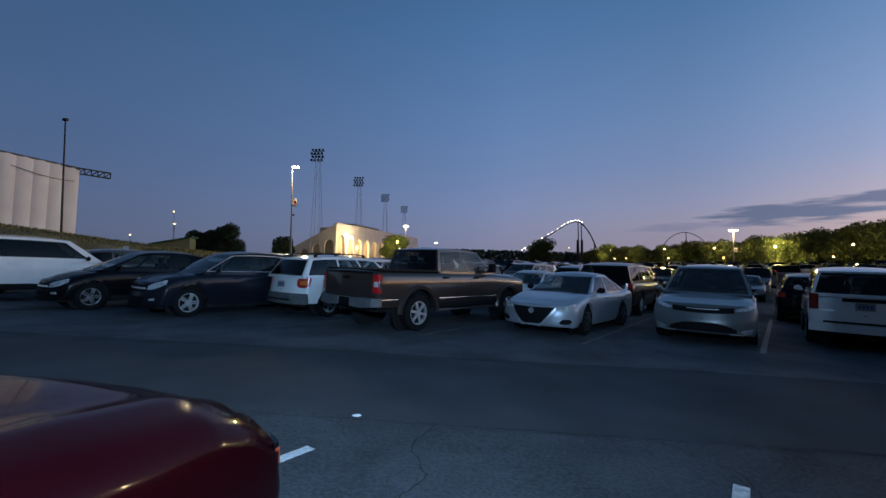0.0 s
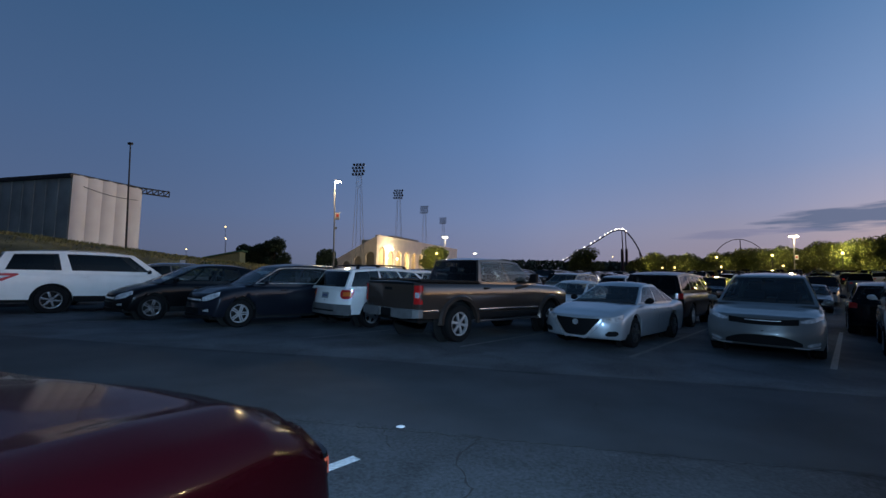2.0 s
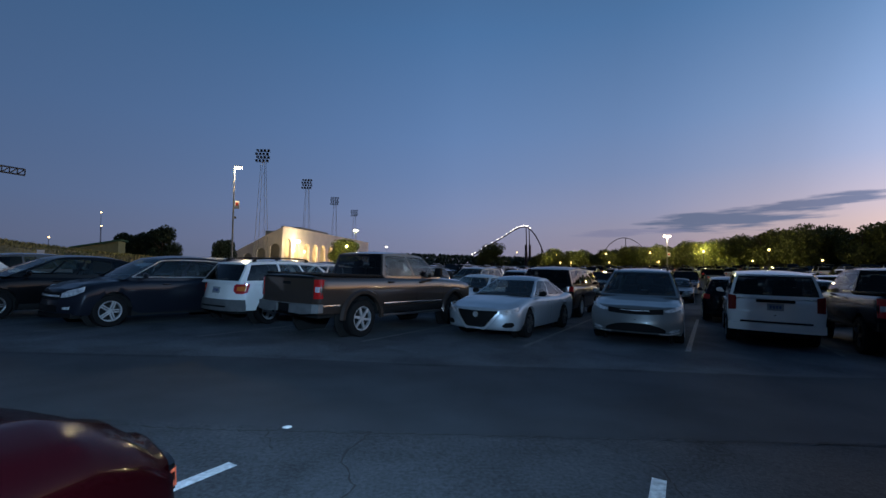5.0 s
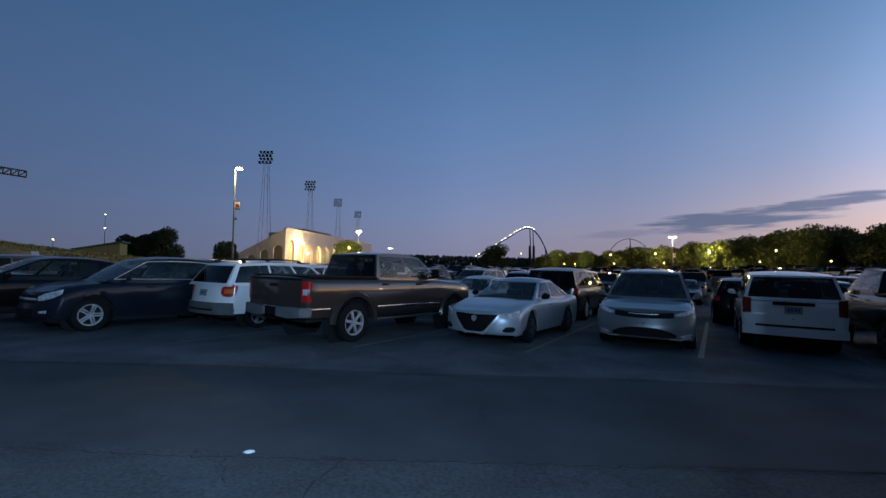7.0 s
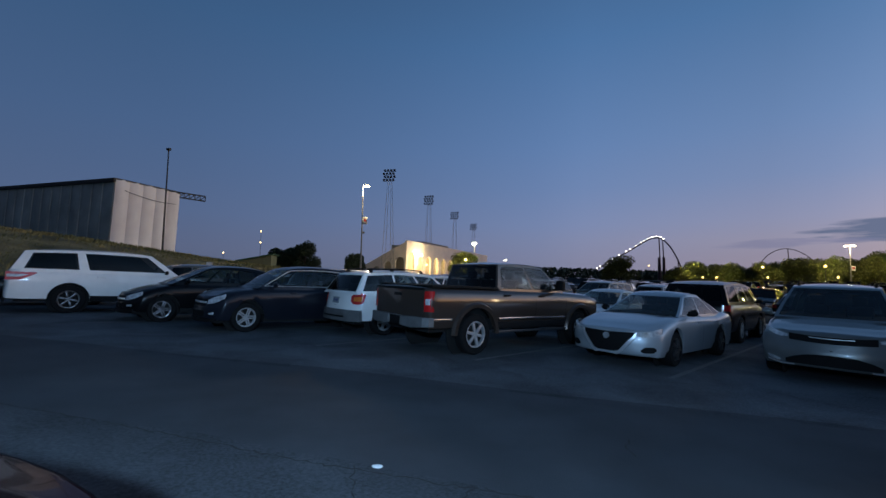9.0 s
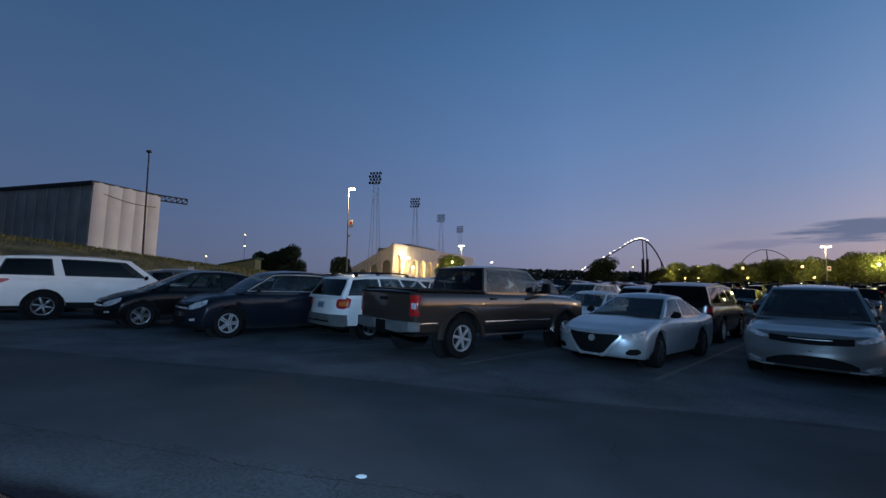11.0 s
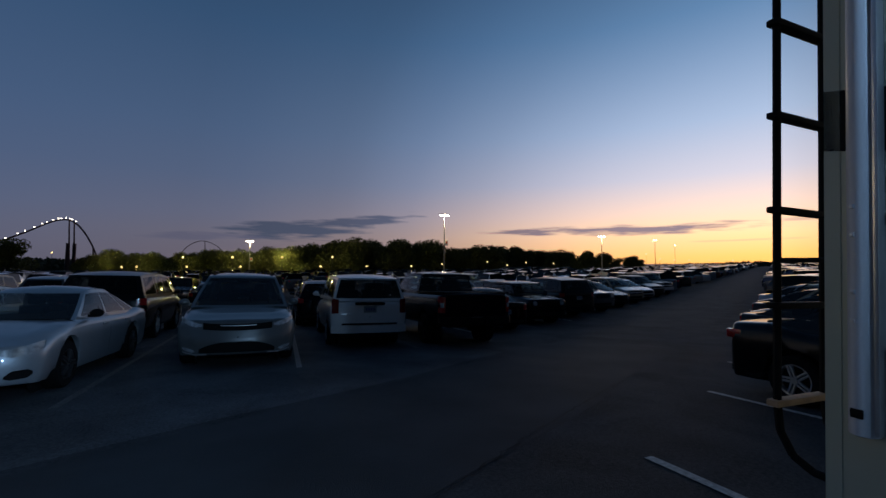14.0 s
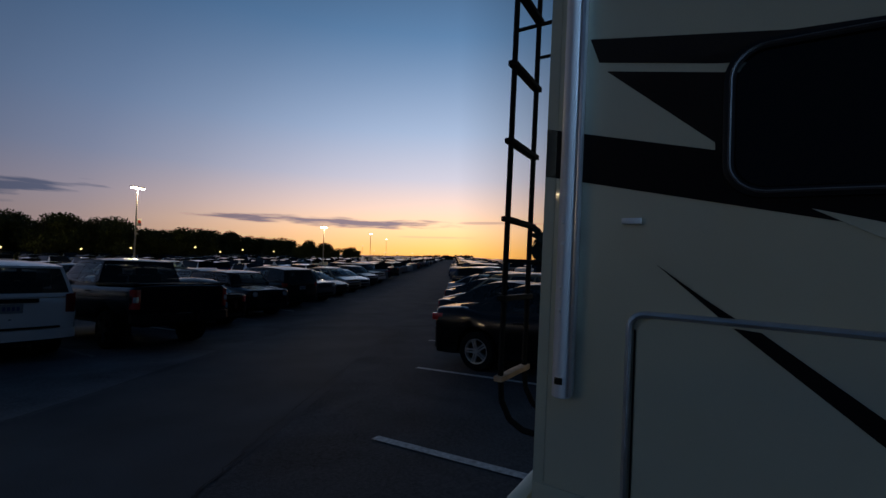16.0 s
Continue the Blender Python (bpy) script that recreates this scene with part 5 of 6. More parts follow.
# ---------------------------------------------------------------- trees
M_BARK = material("bark", (0.06, 0.045, 0.035), 0.9, bump=0.5, bump_scale=12)
M_LEAF = material("foliage", (0.070, 0.082, 0.013), 0.75, vary=0.35, scale=0.8, spread=0.35, island=True)
M_CONIFER = material("dark_evergreen", (0.018, 0.034, 0.016), 0.8, vary=0.3, scale=0.8, spread=0.3, island=True)


def tree_meshes(seed, h, rx, rz, leaf, count, trunk=0.16, low=0.3):
    rnd = random.Random(seed)
    bm = bmesh.new()
    tube(bm, (0, 0, -0.3), (0.05, 0, h * low), trunk, trunk * 0.75, 8)
    tube(bm, (0.05, 0, h * low * 0.97), (0, 0.1, h * 0.75), trunk * 0.75, trunk * 0.3, 7)
    for k in range(6):
        a = k * 2.4 + rnd.random()
        z = h * lerp(low * 0.9, 0.6, k / 6)
        tube(bm, (0.03, 0.02, z), (rx * 0.65 * math.cos(a), rx * 0.65 * math.sin(a), z + h * 0.22), trunk * 0.35, trunk * 0.1, 5)
    trunk_me = finish("trunk", bm, M_BARK, 0)
    verts, faces = [], []
    cz = h - rz
    lobes = [(Vector((rnd.uniform(-1, 1) * rx * 0.55, rnd.uniform(-1, 1) * rx * 0.55, cz + rnd.uniform(-0.95, 0.75) * rz * 0.78)), rnd.uniform(0.38, 0.6)) for _ in range(12)]
    for _ in range(count):
        c, s = rnd.choice(lobes)
        d = Vector((rnd.gauss(0, 1), rnd.gauss(0, 1), rnd.gauss(0, 1))).normalized() * (rnd.random() ** 0.4)
        p = c + Vector((d.x * rx * s, d.y * rx * s, d.z * rz * s * 0.9))
        if p.z < h * low * 0.5:
            continue
        q = Euler((rnd.uniform(0, 6), rnd.uniform(0, 6), rnd.uniform(0, 6))).to_matrix()
        z = leaf * rnd.uniform(0.6, 1.3)
        b = len(verts)
        for u, v in ((-1, 0), (0, -0.55), (1, 0), (0, 0.55)):
            verts.append(p + q @ Vector((u * z, v * z, 0.12 * z * (u * u))))
        faces.append((b, b + 1, b + 2, b + 3))
    return trunk_me, verts, faces


def crown_mesh(verts, faces, mat):
    me = bpy.data.meshes.new("crown")
    me.from_pydata([tuple(v) for v in verts], [], faces)
    me.materials.append(mat)
    return me


KINDS = []
for s in range(5):
    h = 7.6
    tm, v, f = tree_meshes(10 + s, h, 3.6 + 0.3 * (s % 3), 3.3, 0.22, 7500, low=0.1)
    KINDS.append((h, tm, crown_mesh(v, f, M_LEAF)))


def tree(x, y, height, k, rnd, label="leafy green deciduous tree at the edge of the lot"):
    h, tm, cm = KINDS[k % len(KINDS)]
    s = height / h
    m = level(x, y, heading=rnd.uniform(0, 360)) @ Matrix.Diagonal((s * rnd.uniform(0.95, 1.2), s * rnd.uniform(0.95, 1.2), s, 1))
    root = thing("tree", m, label, "tree", "edge trees")
    for nm, me in (("trunk", tm), ("crown", cm)):
        o = new(nm, me)
        o.parent = root


SKYLINE = [(2, 2.4), (10, 2.5), (14, 3.2), (18, 3.6), (22, 3.7), (26, 4.0), (29, 4.3), (32, 4.6), (35, 4.9), (38, 5.7), (42, 6.2), (45, 6.1), (50, 5.6), (55, 5.2), (60, 4.9), (64, 5.0), (68, 4.5), (72, 4.1), (76, 3.6), (80, 2.9)]
rnd = random.Random(4)
az = 13.0
k = 0
while az < 77:
    el = curve(SKYLINE, az)
    d = rnd.uniform(112, 124) if az < 60 else rnd.uniform(125, 170)
    x, y = at_angle(az, d)
    z = 1.5 + d * math.tan(radians(el * rnd.uniform(0.9, 1.06)))
    tree(x, y, max(3.6, z - rise(x, y) + 0.3), k, rnd)
    az += rnd.uniform(1.3, 2.3) * (1.0 if az < 60 else 0.8)
    k += 1
az = 14.0
while az < 74:
    el = curve(SKYLINE, az) * rnd.uniform(0.8, 0.98)
    d = rnd.uniform(138, 150) if az < 60 else rnd.uniform(180, 215)
    x, y = at_angle(az, d)
    z = 1.5 + d * math.tan(radians(el))
    tree(x, y, max(4.0, z - rise(x, y)), k, rnd)
    az += rnd.uniform(1.5, 2.4)
    k += 1
# one tall loose tree at the foot of the ride
x, y = at_angle(7.2, 210)
tree(x, y, 1.5 + 210 * math.tan(radians(4.1)) - rise(x, y), 2, rnd, "tall thin-leaved tree beside the roller coaster")

# far woods along the horizon, and a wooded hillside behind the walk
verts, faces = [], []
rnd = random.Random(9)
for i in range(24000):
    a = rnd.uniform(-9, 92) if i < 18000 else rnd.uniform(100, 270)
    d = rnd.uniform(300, 420)
    x, y = at_angle(a, d)
    lump = 0.75 + 0.3 * noise.noise(Vector((a * 0.9, 0.0, 3.0))) + 0.25 * noise.noise(Vector((a * 3.1, 5.0, 3.0)))
    el = (2.35 if a < 60 else lerp(2.35, 2.75, min(1, (a - 60) / 30))) + 0.25 * (lump - 0.75)
    if i >= 18000:
        el = 6.0 + 2 * (lump - 0.75)
    p = TILT @ Vector((x, y, rnd.uniform(rise(x, y) - 1, 1.5 + d * math.tan(radians(el)))))
    q = Euler((rnd.uniform(0, 6), rnd.uniform(0, 6), rnd.uniform(0, 6))).to_matrix()
    s = rnd.uniform(0.9, 2.0) * (1 if i < 18000 else 3.5)
    b = len(verts)
    for u, v in ((-1, 0), (0, -0.6), (1, 0), (0, 0.6)):
        verts.append(p + q @ Vector((u * s, v * s, 0)))
    faces.append((b, b + 1, b + 2, b + 3))
woods = new("far_woods", crown_mesh(verts, faces, M_CONIFER))
tagged(woods, "dark wooded skyline far beyond the lot", "woods", kind="stuff")


def evergreen(az, d, el, width, seed, label):
    x, y = at_angle(az, d)
    h = 1.5 + d * math.tan(radians(el)) - rise(x, y)
    tm, v, f = tree_meshes(seed, h, width / 2, h * 0.46, 0.17, 9000, 0.2, 0.06)
    root = thing("evergreen_tree", level(x, y), label, "tree")
    for nm, me in (("trunk", tm), ("crown", crown_mesh(v, f, M_CONIFER))):
        o = new(nm, me)
        o.parent = root


for i, (a, d, el, w) in enumerate(((-32.7, 74, 4.15, 4.2), (-34.2, 76, 3.85, 4.2), (-35.6, 78, 3.3, 3.6), (-26.5, 62, 3.2, 3.6))):
    evergreen(a, d, el, w, 40 + i, "dense dark rounded evergreen tree")
tree(*at_angle(-12.6, 96), 6.4, 1, rnd, "small tree lit yellow-green by the stadium lamps")

# ---------------------------------------------------------------- grass bank and hall on it
def bank_height(az):
    return curve([(-115, 3.4), (-80, 3.3), (-64, 3.1), (-56, 2.6), (-50, 2.0), (-44, 1.35), (-40, 0.95), (-34, 0.5), (-28, 0.2)], az)


bm = bmesh.new()
rows = []
for i in range(64):
    az = -115 + i * 1.4
    row_pts = []
    for j, d in enumerate((27, 31, 35, 39, 43, 47, 52, 60, 75, 100)):
        x, y = at_angle(az, d)
        f = min(1, j / 6)
        f = f * f * (3 - 2 * f)
        top = 1.5 + 52 * math.tan(radians(bank_height(az)))
        z = rise(x, y) * (1 - f) + (top + 0.02 * max(0, d - 52)) * f + (0.16 * noise.noise(Vector((x * 0.35, y * 0.35, 1))) if j else -0.25)
        row_pts.append(TILT @ Vector((x, y, z)))
    rows.append(row_pts)
grid(bm, rows)
solid("grass_bank", bm, M_GRASS, Matrix(), "rough dry grass bank behind the parked cars", "bank", kind="structure", smooth=80)
rnd = random.Random(12)
verts, faces = [], []
for i in range(26000):
    az, d = rnd.uniform(-80, -33), rnd.uniform(32, 55)
    x, y = at_angle(az, d)
    f = min(1, max(0, (d - 27) / 25))
    f = f * f * (3 - 2 * f)
    z = (1.5 + 52 * math.tan(radians(bank_height(az)))) * f
    a = rnd.uniform(0, 3.14)
    w, h = rnd.uniform(0.04, 0.12), rnd.uniform(0.12, 0.4)
    b = len(verts)
    for u, v in ((-1, 0), (1, 0), (0.3, 1)):
        verts.append(TILT @ Vector((x + math.cos(a) * w * u, y + math.sin(a) * w * u + 0.1 * v, z - 0.05 + h * v)))
    faces.append((b, b + 1, b + 2))
M_BLADE = material("tall_grass", (0.11, 0.14, 0.04), 0.85, vary=0.4, scale=0.3, color2=(0.2, 0.16, 0.065), spread=0.4, island=True)
tagged(new("tall_grass", crown_mesh(verts, faces, M_BLADE)), "tufts of tall dry grass on the bank", "grass", kind="stuff")

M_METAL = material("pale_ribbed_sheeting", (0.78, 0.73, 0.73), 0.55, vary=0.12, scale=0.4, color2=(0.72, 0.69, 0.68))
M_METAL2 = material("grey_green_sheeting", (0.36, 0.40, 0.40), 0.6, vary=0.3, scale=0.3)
M_TRIM = material("dark_roof_trim", (0.03, 0.03, 0.035), 0.6)


def build_hall():
    """Sheet-metal hall on the bank: ribbed end wall, long darker side."""
    D = 60.0
    cx, cy = at_angle(-52.8, D)
    foot = Vector((cx, cy, 2.2))
    root = thing("industrial_hall", TILT @ Matrix.Translation(foot) @ pose(0, 0, 0, 0, 0, -7.6), "large metal-clad hall with a pale end wall", "building")
    # local x: along the long side to the west (negative), local y: along the end wall
    W, Ln, H = 7.6, 60.0, 1.5 + D * math.tan(radians(9.5)) - 2.2
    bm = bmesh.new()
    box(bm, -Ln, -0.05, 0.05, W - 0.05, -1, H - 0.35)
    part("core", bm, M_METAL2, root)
    # pale end wall as upright ribbed panels
    n = 5
    for k in range(n):
        bm = bmesh.new()
        y0, y1 = W * k / n, W * (k + 1) / n
        pts = []
        for i in range(9):
            t = i / 8
            bulge = 0.3 * math.sin(math.pi * t) ** 0.7
            pts.append((bulge, lerp(y0, y1, t)))
        top = lambda y: H - 0.35 - 0.5 * max(0, (y / W - 0.55)) ** 1.5
        grid(bm, [[(x, y, -1) for x, y in pts], [(x, y, (H - 1.5)) for x, y in pts], [(x * 0.4, y, top(y)) for x, y in pts]])
        part("wall_panel", bm, M_METAL, root, smooth=60)
    bm = bmesh.new()
    grid(bm, [[(0.12, W * i / 10, H - 0.45 - 0.5 * max(0, (i / 10 - 0.55)) ** 1.5 + dz) for i in range(11)] for dz in (0, 0.13)] + [[(-0.3, W * i / 10, H - 0.3 - 0.5 * max(0, (i / 10 - 0.55)) ** 1.5) for i in range(11)]])
    part("eaves_trim", bm, M_TRIM, root)
    bm = bmesh.new()
    box(bm, -Ln, 0.1, -0.25, -0.02, H - 0.75, H - 0.3, 0.02)
    part("gutter", bm, M_TRIM, root)
    bm = bmesh.new()
    box(bm, -Ln, 0.1, -0.1, W, H - 0.36, H - 0.28, 0.02)
    part("roof", bm, M_TRIM, root)
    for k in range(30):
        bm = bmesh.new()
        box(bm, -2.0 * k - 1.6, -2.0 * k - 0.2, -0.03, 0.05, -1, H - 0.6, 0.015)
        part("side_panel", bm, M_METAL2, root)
    # sagging cable across the end wall
    bm = bmesh.new()
    pts = [(0.34, lerp(0.9, W * 0.9, i / 8), H - 1.55 - 0.45 * (i / 8) - 0.25 * math.sin(math.pi * i / 8)) for i in range(9)]
    for p, q in zip(pts, pts[1:]):
        tube(bm, p, q, 0.035, seg=5)
    part("cable", bm, M_TRIM, root)
    # lattice gantry off the far corner
    bm = bmesh.new()
    for z in (H - 1.0, H - 0.35):
        tube(bm, (0, W - 0.2, z), (0.5, W + 3.2, z + 0.12), 0.09, seg=5)
    for i in range(6):
        t, u = i / 5, min(1, (i + 1) / 5)
        tube(bm, (0.5 * t, W - 0.2 + 3.4 * t, H - 1.0 + 0.12 * t), (0.5 * u, W - 0.2 + 3.4 * u, H - 0.35 + 0.12 * u), 0.06, seg=5)
        tube(bm, (0.5 * t, W - 0.2 + 3.4 * t, H - 1.0 + 0.12 * t), (0.5 * t, W - 0.2 + 3.4 * t, H - 0.35 + 0.12 * t), 0.06, seg=5)
    part("gantry", bm, M_TRIM, root, "short dark lattice gantry")


build_hall()
x, y = at_angle(-48.0, 55)
root = thing("mast", level(x, y), "thin dark mast in front of the hall", "mast")
bm = bmesh.new()
hm = 1.5 + 55 * math.tan(radians(12.7))
tube(bm, (0, 0, 0), (0, 0, hm), 0.11, 0.06, 8)
part("pole", bm, M_DARKPOLE, root)
bm = bmesh.new()
box(bm, -0.22, 0.22, -0.15, 0.15, hm, hm + 0.25, 0.05)
part("cap", bm, M_DARKPOLE, root)

# little green-roofed hut by the evergreens
x, y = at_angle(-37.2, 70)
root = thing("hut", level(x, y, heading=-25), "small hut with a green pitched roof", "hut")
bm = bmesh.new()
extruded(bm, [(-3.2, 0), (1.1, 0), (1.1, 3.35), (-3.2, 2.4)], 4.0, Matrix.Translation((0, -2.0, 0)))
part("wall", bm, material_cache("olive_siding", (0.16, 0.17, 0.1)), root)
bm = bmesh.new()
extruded(bm, [(-3.7, 2.3), (1.4, 3.43), (1.4, 3.6), (-3.7, 2.5)], 4.8, Matrix.Translation((0, -2.4, 0)))
part("roof", bm, material_cache("green_roofing", (0.03, 0.09, 0.06)), root)

# white marker on a post at the foot of the bank
x, y = at_angle(-43.4, 30)
root = thing("marker_sign", level(x, y, heading=-43), "small white marker sign on a thin post", "sign")
bm = bmesh.new()
tube(bm, (0, 0, -0.3), (0, 0, 1.9), 0.03, seg=8)
part("post", bm, M_POLE, root)
bm = bmesh.new()
box(bm, -0.15, 0.15, -0.05, -0.03, 1.5, 1.92, 0.008)
part("panel", bm, M_SIGN, root)

# ---------------------------------------------------------------- stadium
M_STUCCO = material("pale_stucco", (0.76, 0.67, 0.62), 0.8, vary=0.1, scale=0.3, bump=0.2, bump_scale=3)
M_DARKIN = material("dark_recess", (0.02, 0.018, 0.016), 0.9)
M_PRESS = material("press_box_grey", (0.13, 0.12, 0.12), 0.7)


def arch_panel(bm, x0, x1, zb, zt, zs, depth, sill=0.0):
    """Wall bay, with an arched opening, in the x, z plane; y is its depth."""
    c, r = (x0 + x1) / 2, (x1 - x0) * 0.34
    inner = [(c - r, sill)] + [(c - r * math.cos(math.pi * i / 10), zs + r * math.sin(math.pi * i / 10)) for i in range(11)] + [(c + r, sill)]
    outer = [(x0, sill)] + [(lerp(x0, x1, i / 10), zb if i in () else lerp(zt[0], zt[1], i / 10)) for i in range(11)] + [(x1, sill)]
    rows = []
    for y in (0, depth):
        rows.append(([Vector((x, y, z)) for x, z in inner], [Vector((x, y, z)) for x, z in outer]))
    grid(bm, [rows[0][0], rows[0][1]])
    grid(bm, [rows[1][0], rows[1][1]])
    grid(bm, [rows[0][0], rows[1][0]])
    grid(bm, [rows[0][1], rows[1][1]])


def build_stadium():
    ax, ay = at_angle(-19.8, 134)
    bx, by = at_angle(-9.2, 192)
    d = Vector((bx - ax, by - ay, 0))
    Ln = d.length
    ang = math.degrees(math.atan2(d.y, d.x))
    base = rise(ax, ay)
    root = thing("stadium", TILT @ Matrix.Translation((ax, ay, base)) @ pose(0, 0, 0, 0, 0, ang), "pale stucco stadium with lit arches at dusk", "stadium")
    H = 1.5 + 134 * math.tan(radians(5.05)) - base
    n = 12
    for k in range(n):
        bm = bmesh.new()
        x0, x1 = Ln * k / n, Ln * (k + 1) / n
        arch_panel(bm, x0, x1, 0, (H, H), 5.2 if k else 6.0, 0.8)
        part("arched_bay", bm, M_STUCCO, root, smooth=30)
    bm = bmesh.new()
    box(bm, 1.5, Ln, 3.6, 7, 0, H - 1.0)
    part("stand", bm, material_cache("warm_inner_wall", (0.5, 0.42, 0.3)), root)
    bm = bmesh.new()
    box(bm, 0, Ln, -0.15, 1.0, H - 0.05, H + 0.35, 0.05)
    part("parapet", bm, M_STUCCO, root)
    bm = bmesh.new()
    box(bm, Ln * 0.3, Ln * 0.6, 6, 10, H - 1.5, H + 2.0, 0.05)
    part("press_box", bm, M_PRESS, root)
    # end wing that slopes to the ground, with two arches
    wing = new("end_wing")
    wing.parent = root
    wing.matrix_basis = pose(0, 0, 0, 0, 0, 100)
    for k, (x0, x1, za, zb, zs) in enumerate(((0.0, 4.2, H, H - 2.2, 4.6), (4.2, 8.0, H - 2.2, H - 4.4, 3.3), (8.0, 12.0, H - 4.4, H - 6.6, 1.6), (12, 17, H - 6.6, H - 9.4, 0.6))):
        bm = bmesh.new()
        arch_panel(bm, x0, x1, 0, (za, zb), max(0.6, zs), 0.6)
        part("sloping_bay", bm, M_STUCCO, wing, smooth=30)
    bm = bmesh.new()
    extruded(bm, [(0.2, -1), (16, -1), (16, 0.5), (0.2, H - 1.5)], 3.0, Matrix.Translation((0, -4.5, 0)))
    part("wing_core", bm, material_cache("warm_inner_wall", (0.5, 0.42, 0.3)), wing)
    for k, (x, y, z, e) in enumerate(((5.5, -2.2, 6.6, 2600), (10.5, 2.2, 4.5, 900), (17, 2.2, 4.5, 900), (27, 2.2, 4.5, 900), (42, 2.2, 4.5, 900), (-3, -6, 5, 500))):
        p = root.matrix_world @ Vector((x, y, z))
        lamp("stadium_light", "POINT", Matrix.Translation(p), e, (1.0, 0.74, 0.34), 0.4)
        if k == 0:
            bm = bmesh.new()
            box(bm, x - 0.7, x + 0.7, y + 0.3, y + 1.6, z + 0.35, z + 0.7, 0.1)
            part("floodlight", bm, M_LED, root, "glaring entrance floodlight")
        elif k < 5:
            bm = bmesh.new()
            box(bm, x - 0.5, x + 0.5, y + 0.5, y + 0.9, z - 0.2, z + 0.3, 0.08)
            part("wall_lamp", bm, M_SMALL, root)


build_stadium()


def light_tower(x, y, top):
    root = thing("light_tower", level(x, y), "unlit stadium floodlight tower on thin legs", "light tower", "stadium towers")
    h = top - rise(x, y)
    for sx, sy in ((-1, -1), (1, -1), (1, 1), (-1, 1)):
        bm = bmesh.new()
        tube(bm, (sx * 1.5, sy * 1.5, 0), (sx * 0.5, sy * 0.5, h), 0.055, 0.045, 5)
        part("leg", bm, M_POLE, root)
    for k in range(9):
        z0, z1 = h * k / 9, h * (k + 1) / 9
        w0, w1 = lerp(1.5, 0.5, k / 9), lerp(1.5, 0.5, (k + 1) / 9)
        bm = bmesh.new()
        tube(bm, (-w0, -w0, z0), (w1, -w1, z1), 0.022, seg=4)
        part("brace", bm, M_POLE, root)
        bm = bmesh.new()
        tube(bm, (w0, w0, z0), (w1, -w1, z1), 0.022, seg=4)
        part("brace", bm, M_POLE, root)
    for j in range(4):
        bm = bmesh.new()
        box(bm, -2.0 + 0.5 * (j % 2), 1.6 + 0.4 * (j % 2), -0.5, -0.2, h - 0.6 + j * 0.95, h - 0.5 + j * 0.95, 0.02)
        rack = part("rack", bm, M_DARKPOLE, root)
        for i in range(4):
            bm = bmesh.new()
            x0 = -1.7 + i * 1.0 + 0.3 * (j % 2)
            box(bm, x0 - 0.3, x0 + 0.3, -0.95, -0.45, h - 0.5 + j * 0.95, h + 0.05 + j * 0.95, 0.08)
            part("floodlamp", bm, M_DARKPOLE, rack)


for x, y, z in ((-48.8, 120, 31.3), (-48.5, 160, 31.6), (-47.7, 200, 31.9), (-46.2, 240, 31.9)):
    light_tower(x, y, z)

# ---------------------------------------------------------------- roller coasters
M_TRACK = material("track_steel", (0.06, 0.035, 0.04), 0.5, 0.5)
M_BULB = material("lit_track_bulb", (1, 1, 1), 0.5, emit=(1.0, 0.9, 0.75), power=8)


def coaster(points, d, label, bulbs=0, legs=(), thick=0.42):
    """points: bearing and height angle along the track."""
    pts = []
    for az, el in points:
        x, y = at_angle(az, d)
        pts.append(TILT @ Vector((x, y, 1.5 + d * math.tan(radians(el)))))
    fine = []
    n = len(pts)
    for i in range(n - 1):
        p0, p1, p2, p3 = pts[max(0, i - 1)], pts[i], pts[i + 1], pts[min(n - 1, i + 2)]
        for k in range(8):
            t = k / 8
            fine.append(0.5 * (2 * p1 + (p2 - p0) * t + (2 * p0 - 5 * p1 + 4 * p2 - p3) * t * t + (3 * p1 - p0 - 3 * p2 + p3) * t * t * t))
    fine.append(pts[-1])
    root = thing("roller_coaster", Matrix.Translation((pts[0].x, pts[0].y, 0)), label, "roller coaster")
    o = Vector((pts[0].x, pts[0].y, 0))
    bm = bmesh.new()
    for a, b in zip(fine, fine[1:]):
        tube(bm, a - o, b - o, thick, seg=6)
    part("track", bm, M_TRACK, root)
    for i in range(bulbs):
        p = fine[int(i * len(fine) * 0.62 / bulbs)]
        bm = bmesh.new()
        bmesh.ops.create_icosphere(bm, subdivisions=2, radius=0.32, matrix=Matrix.Translation(p - o + Vector((0, -0.8, 0.8))))
        part("bulb", bm, M_BULB, root)
    for i in legs:
        p = fine[int(i * (len(fine) - 1))]
        bm = bmesh.new()
        tube(bm, p - o, (p.x - o.x + 1, p.y - o.y, 3), 0.3, 0.45, 6)
        part("support", bm, M_TRACK, root)


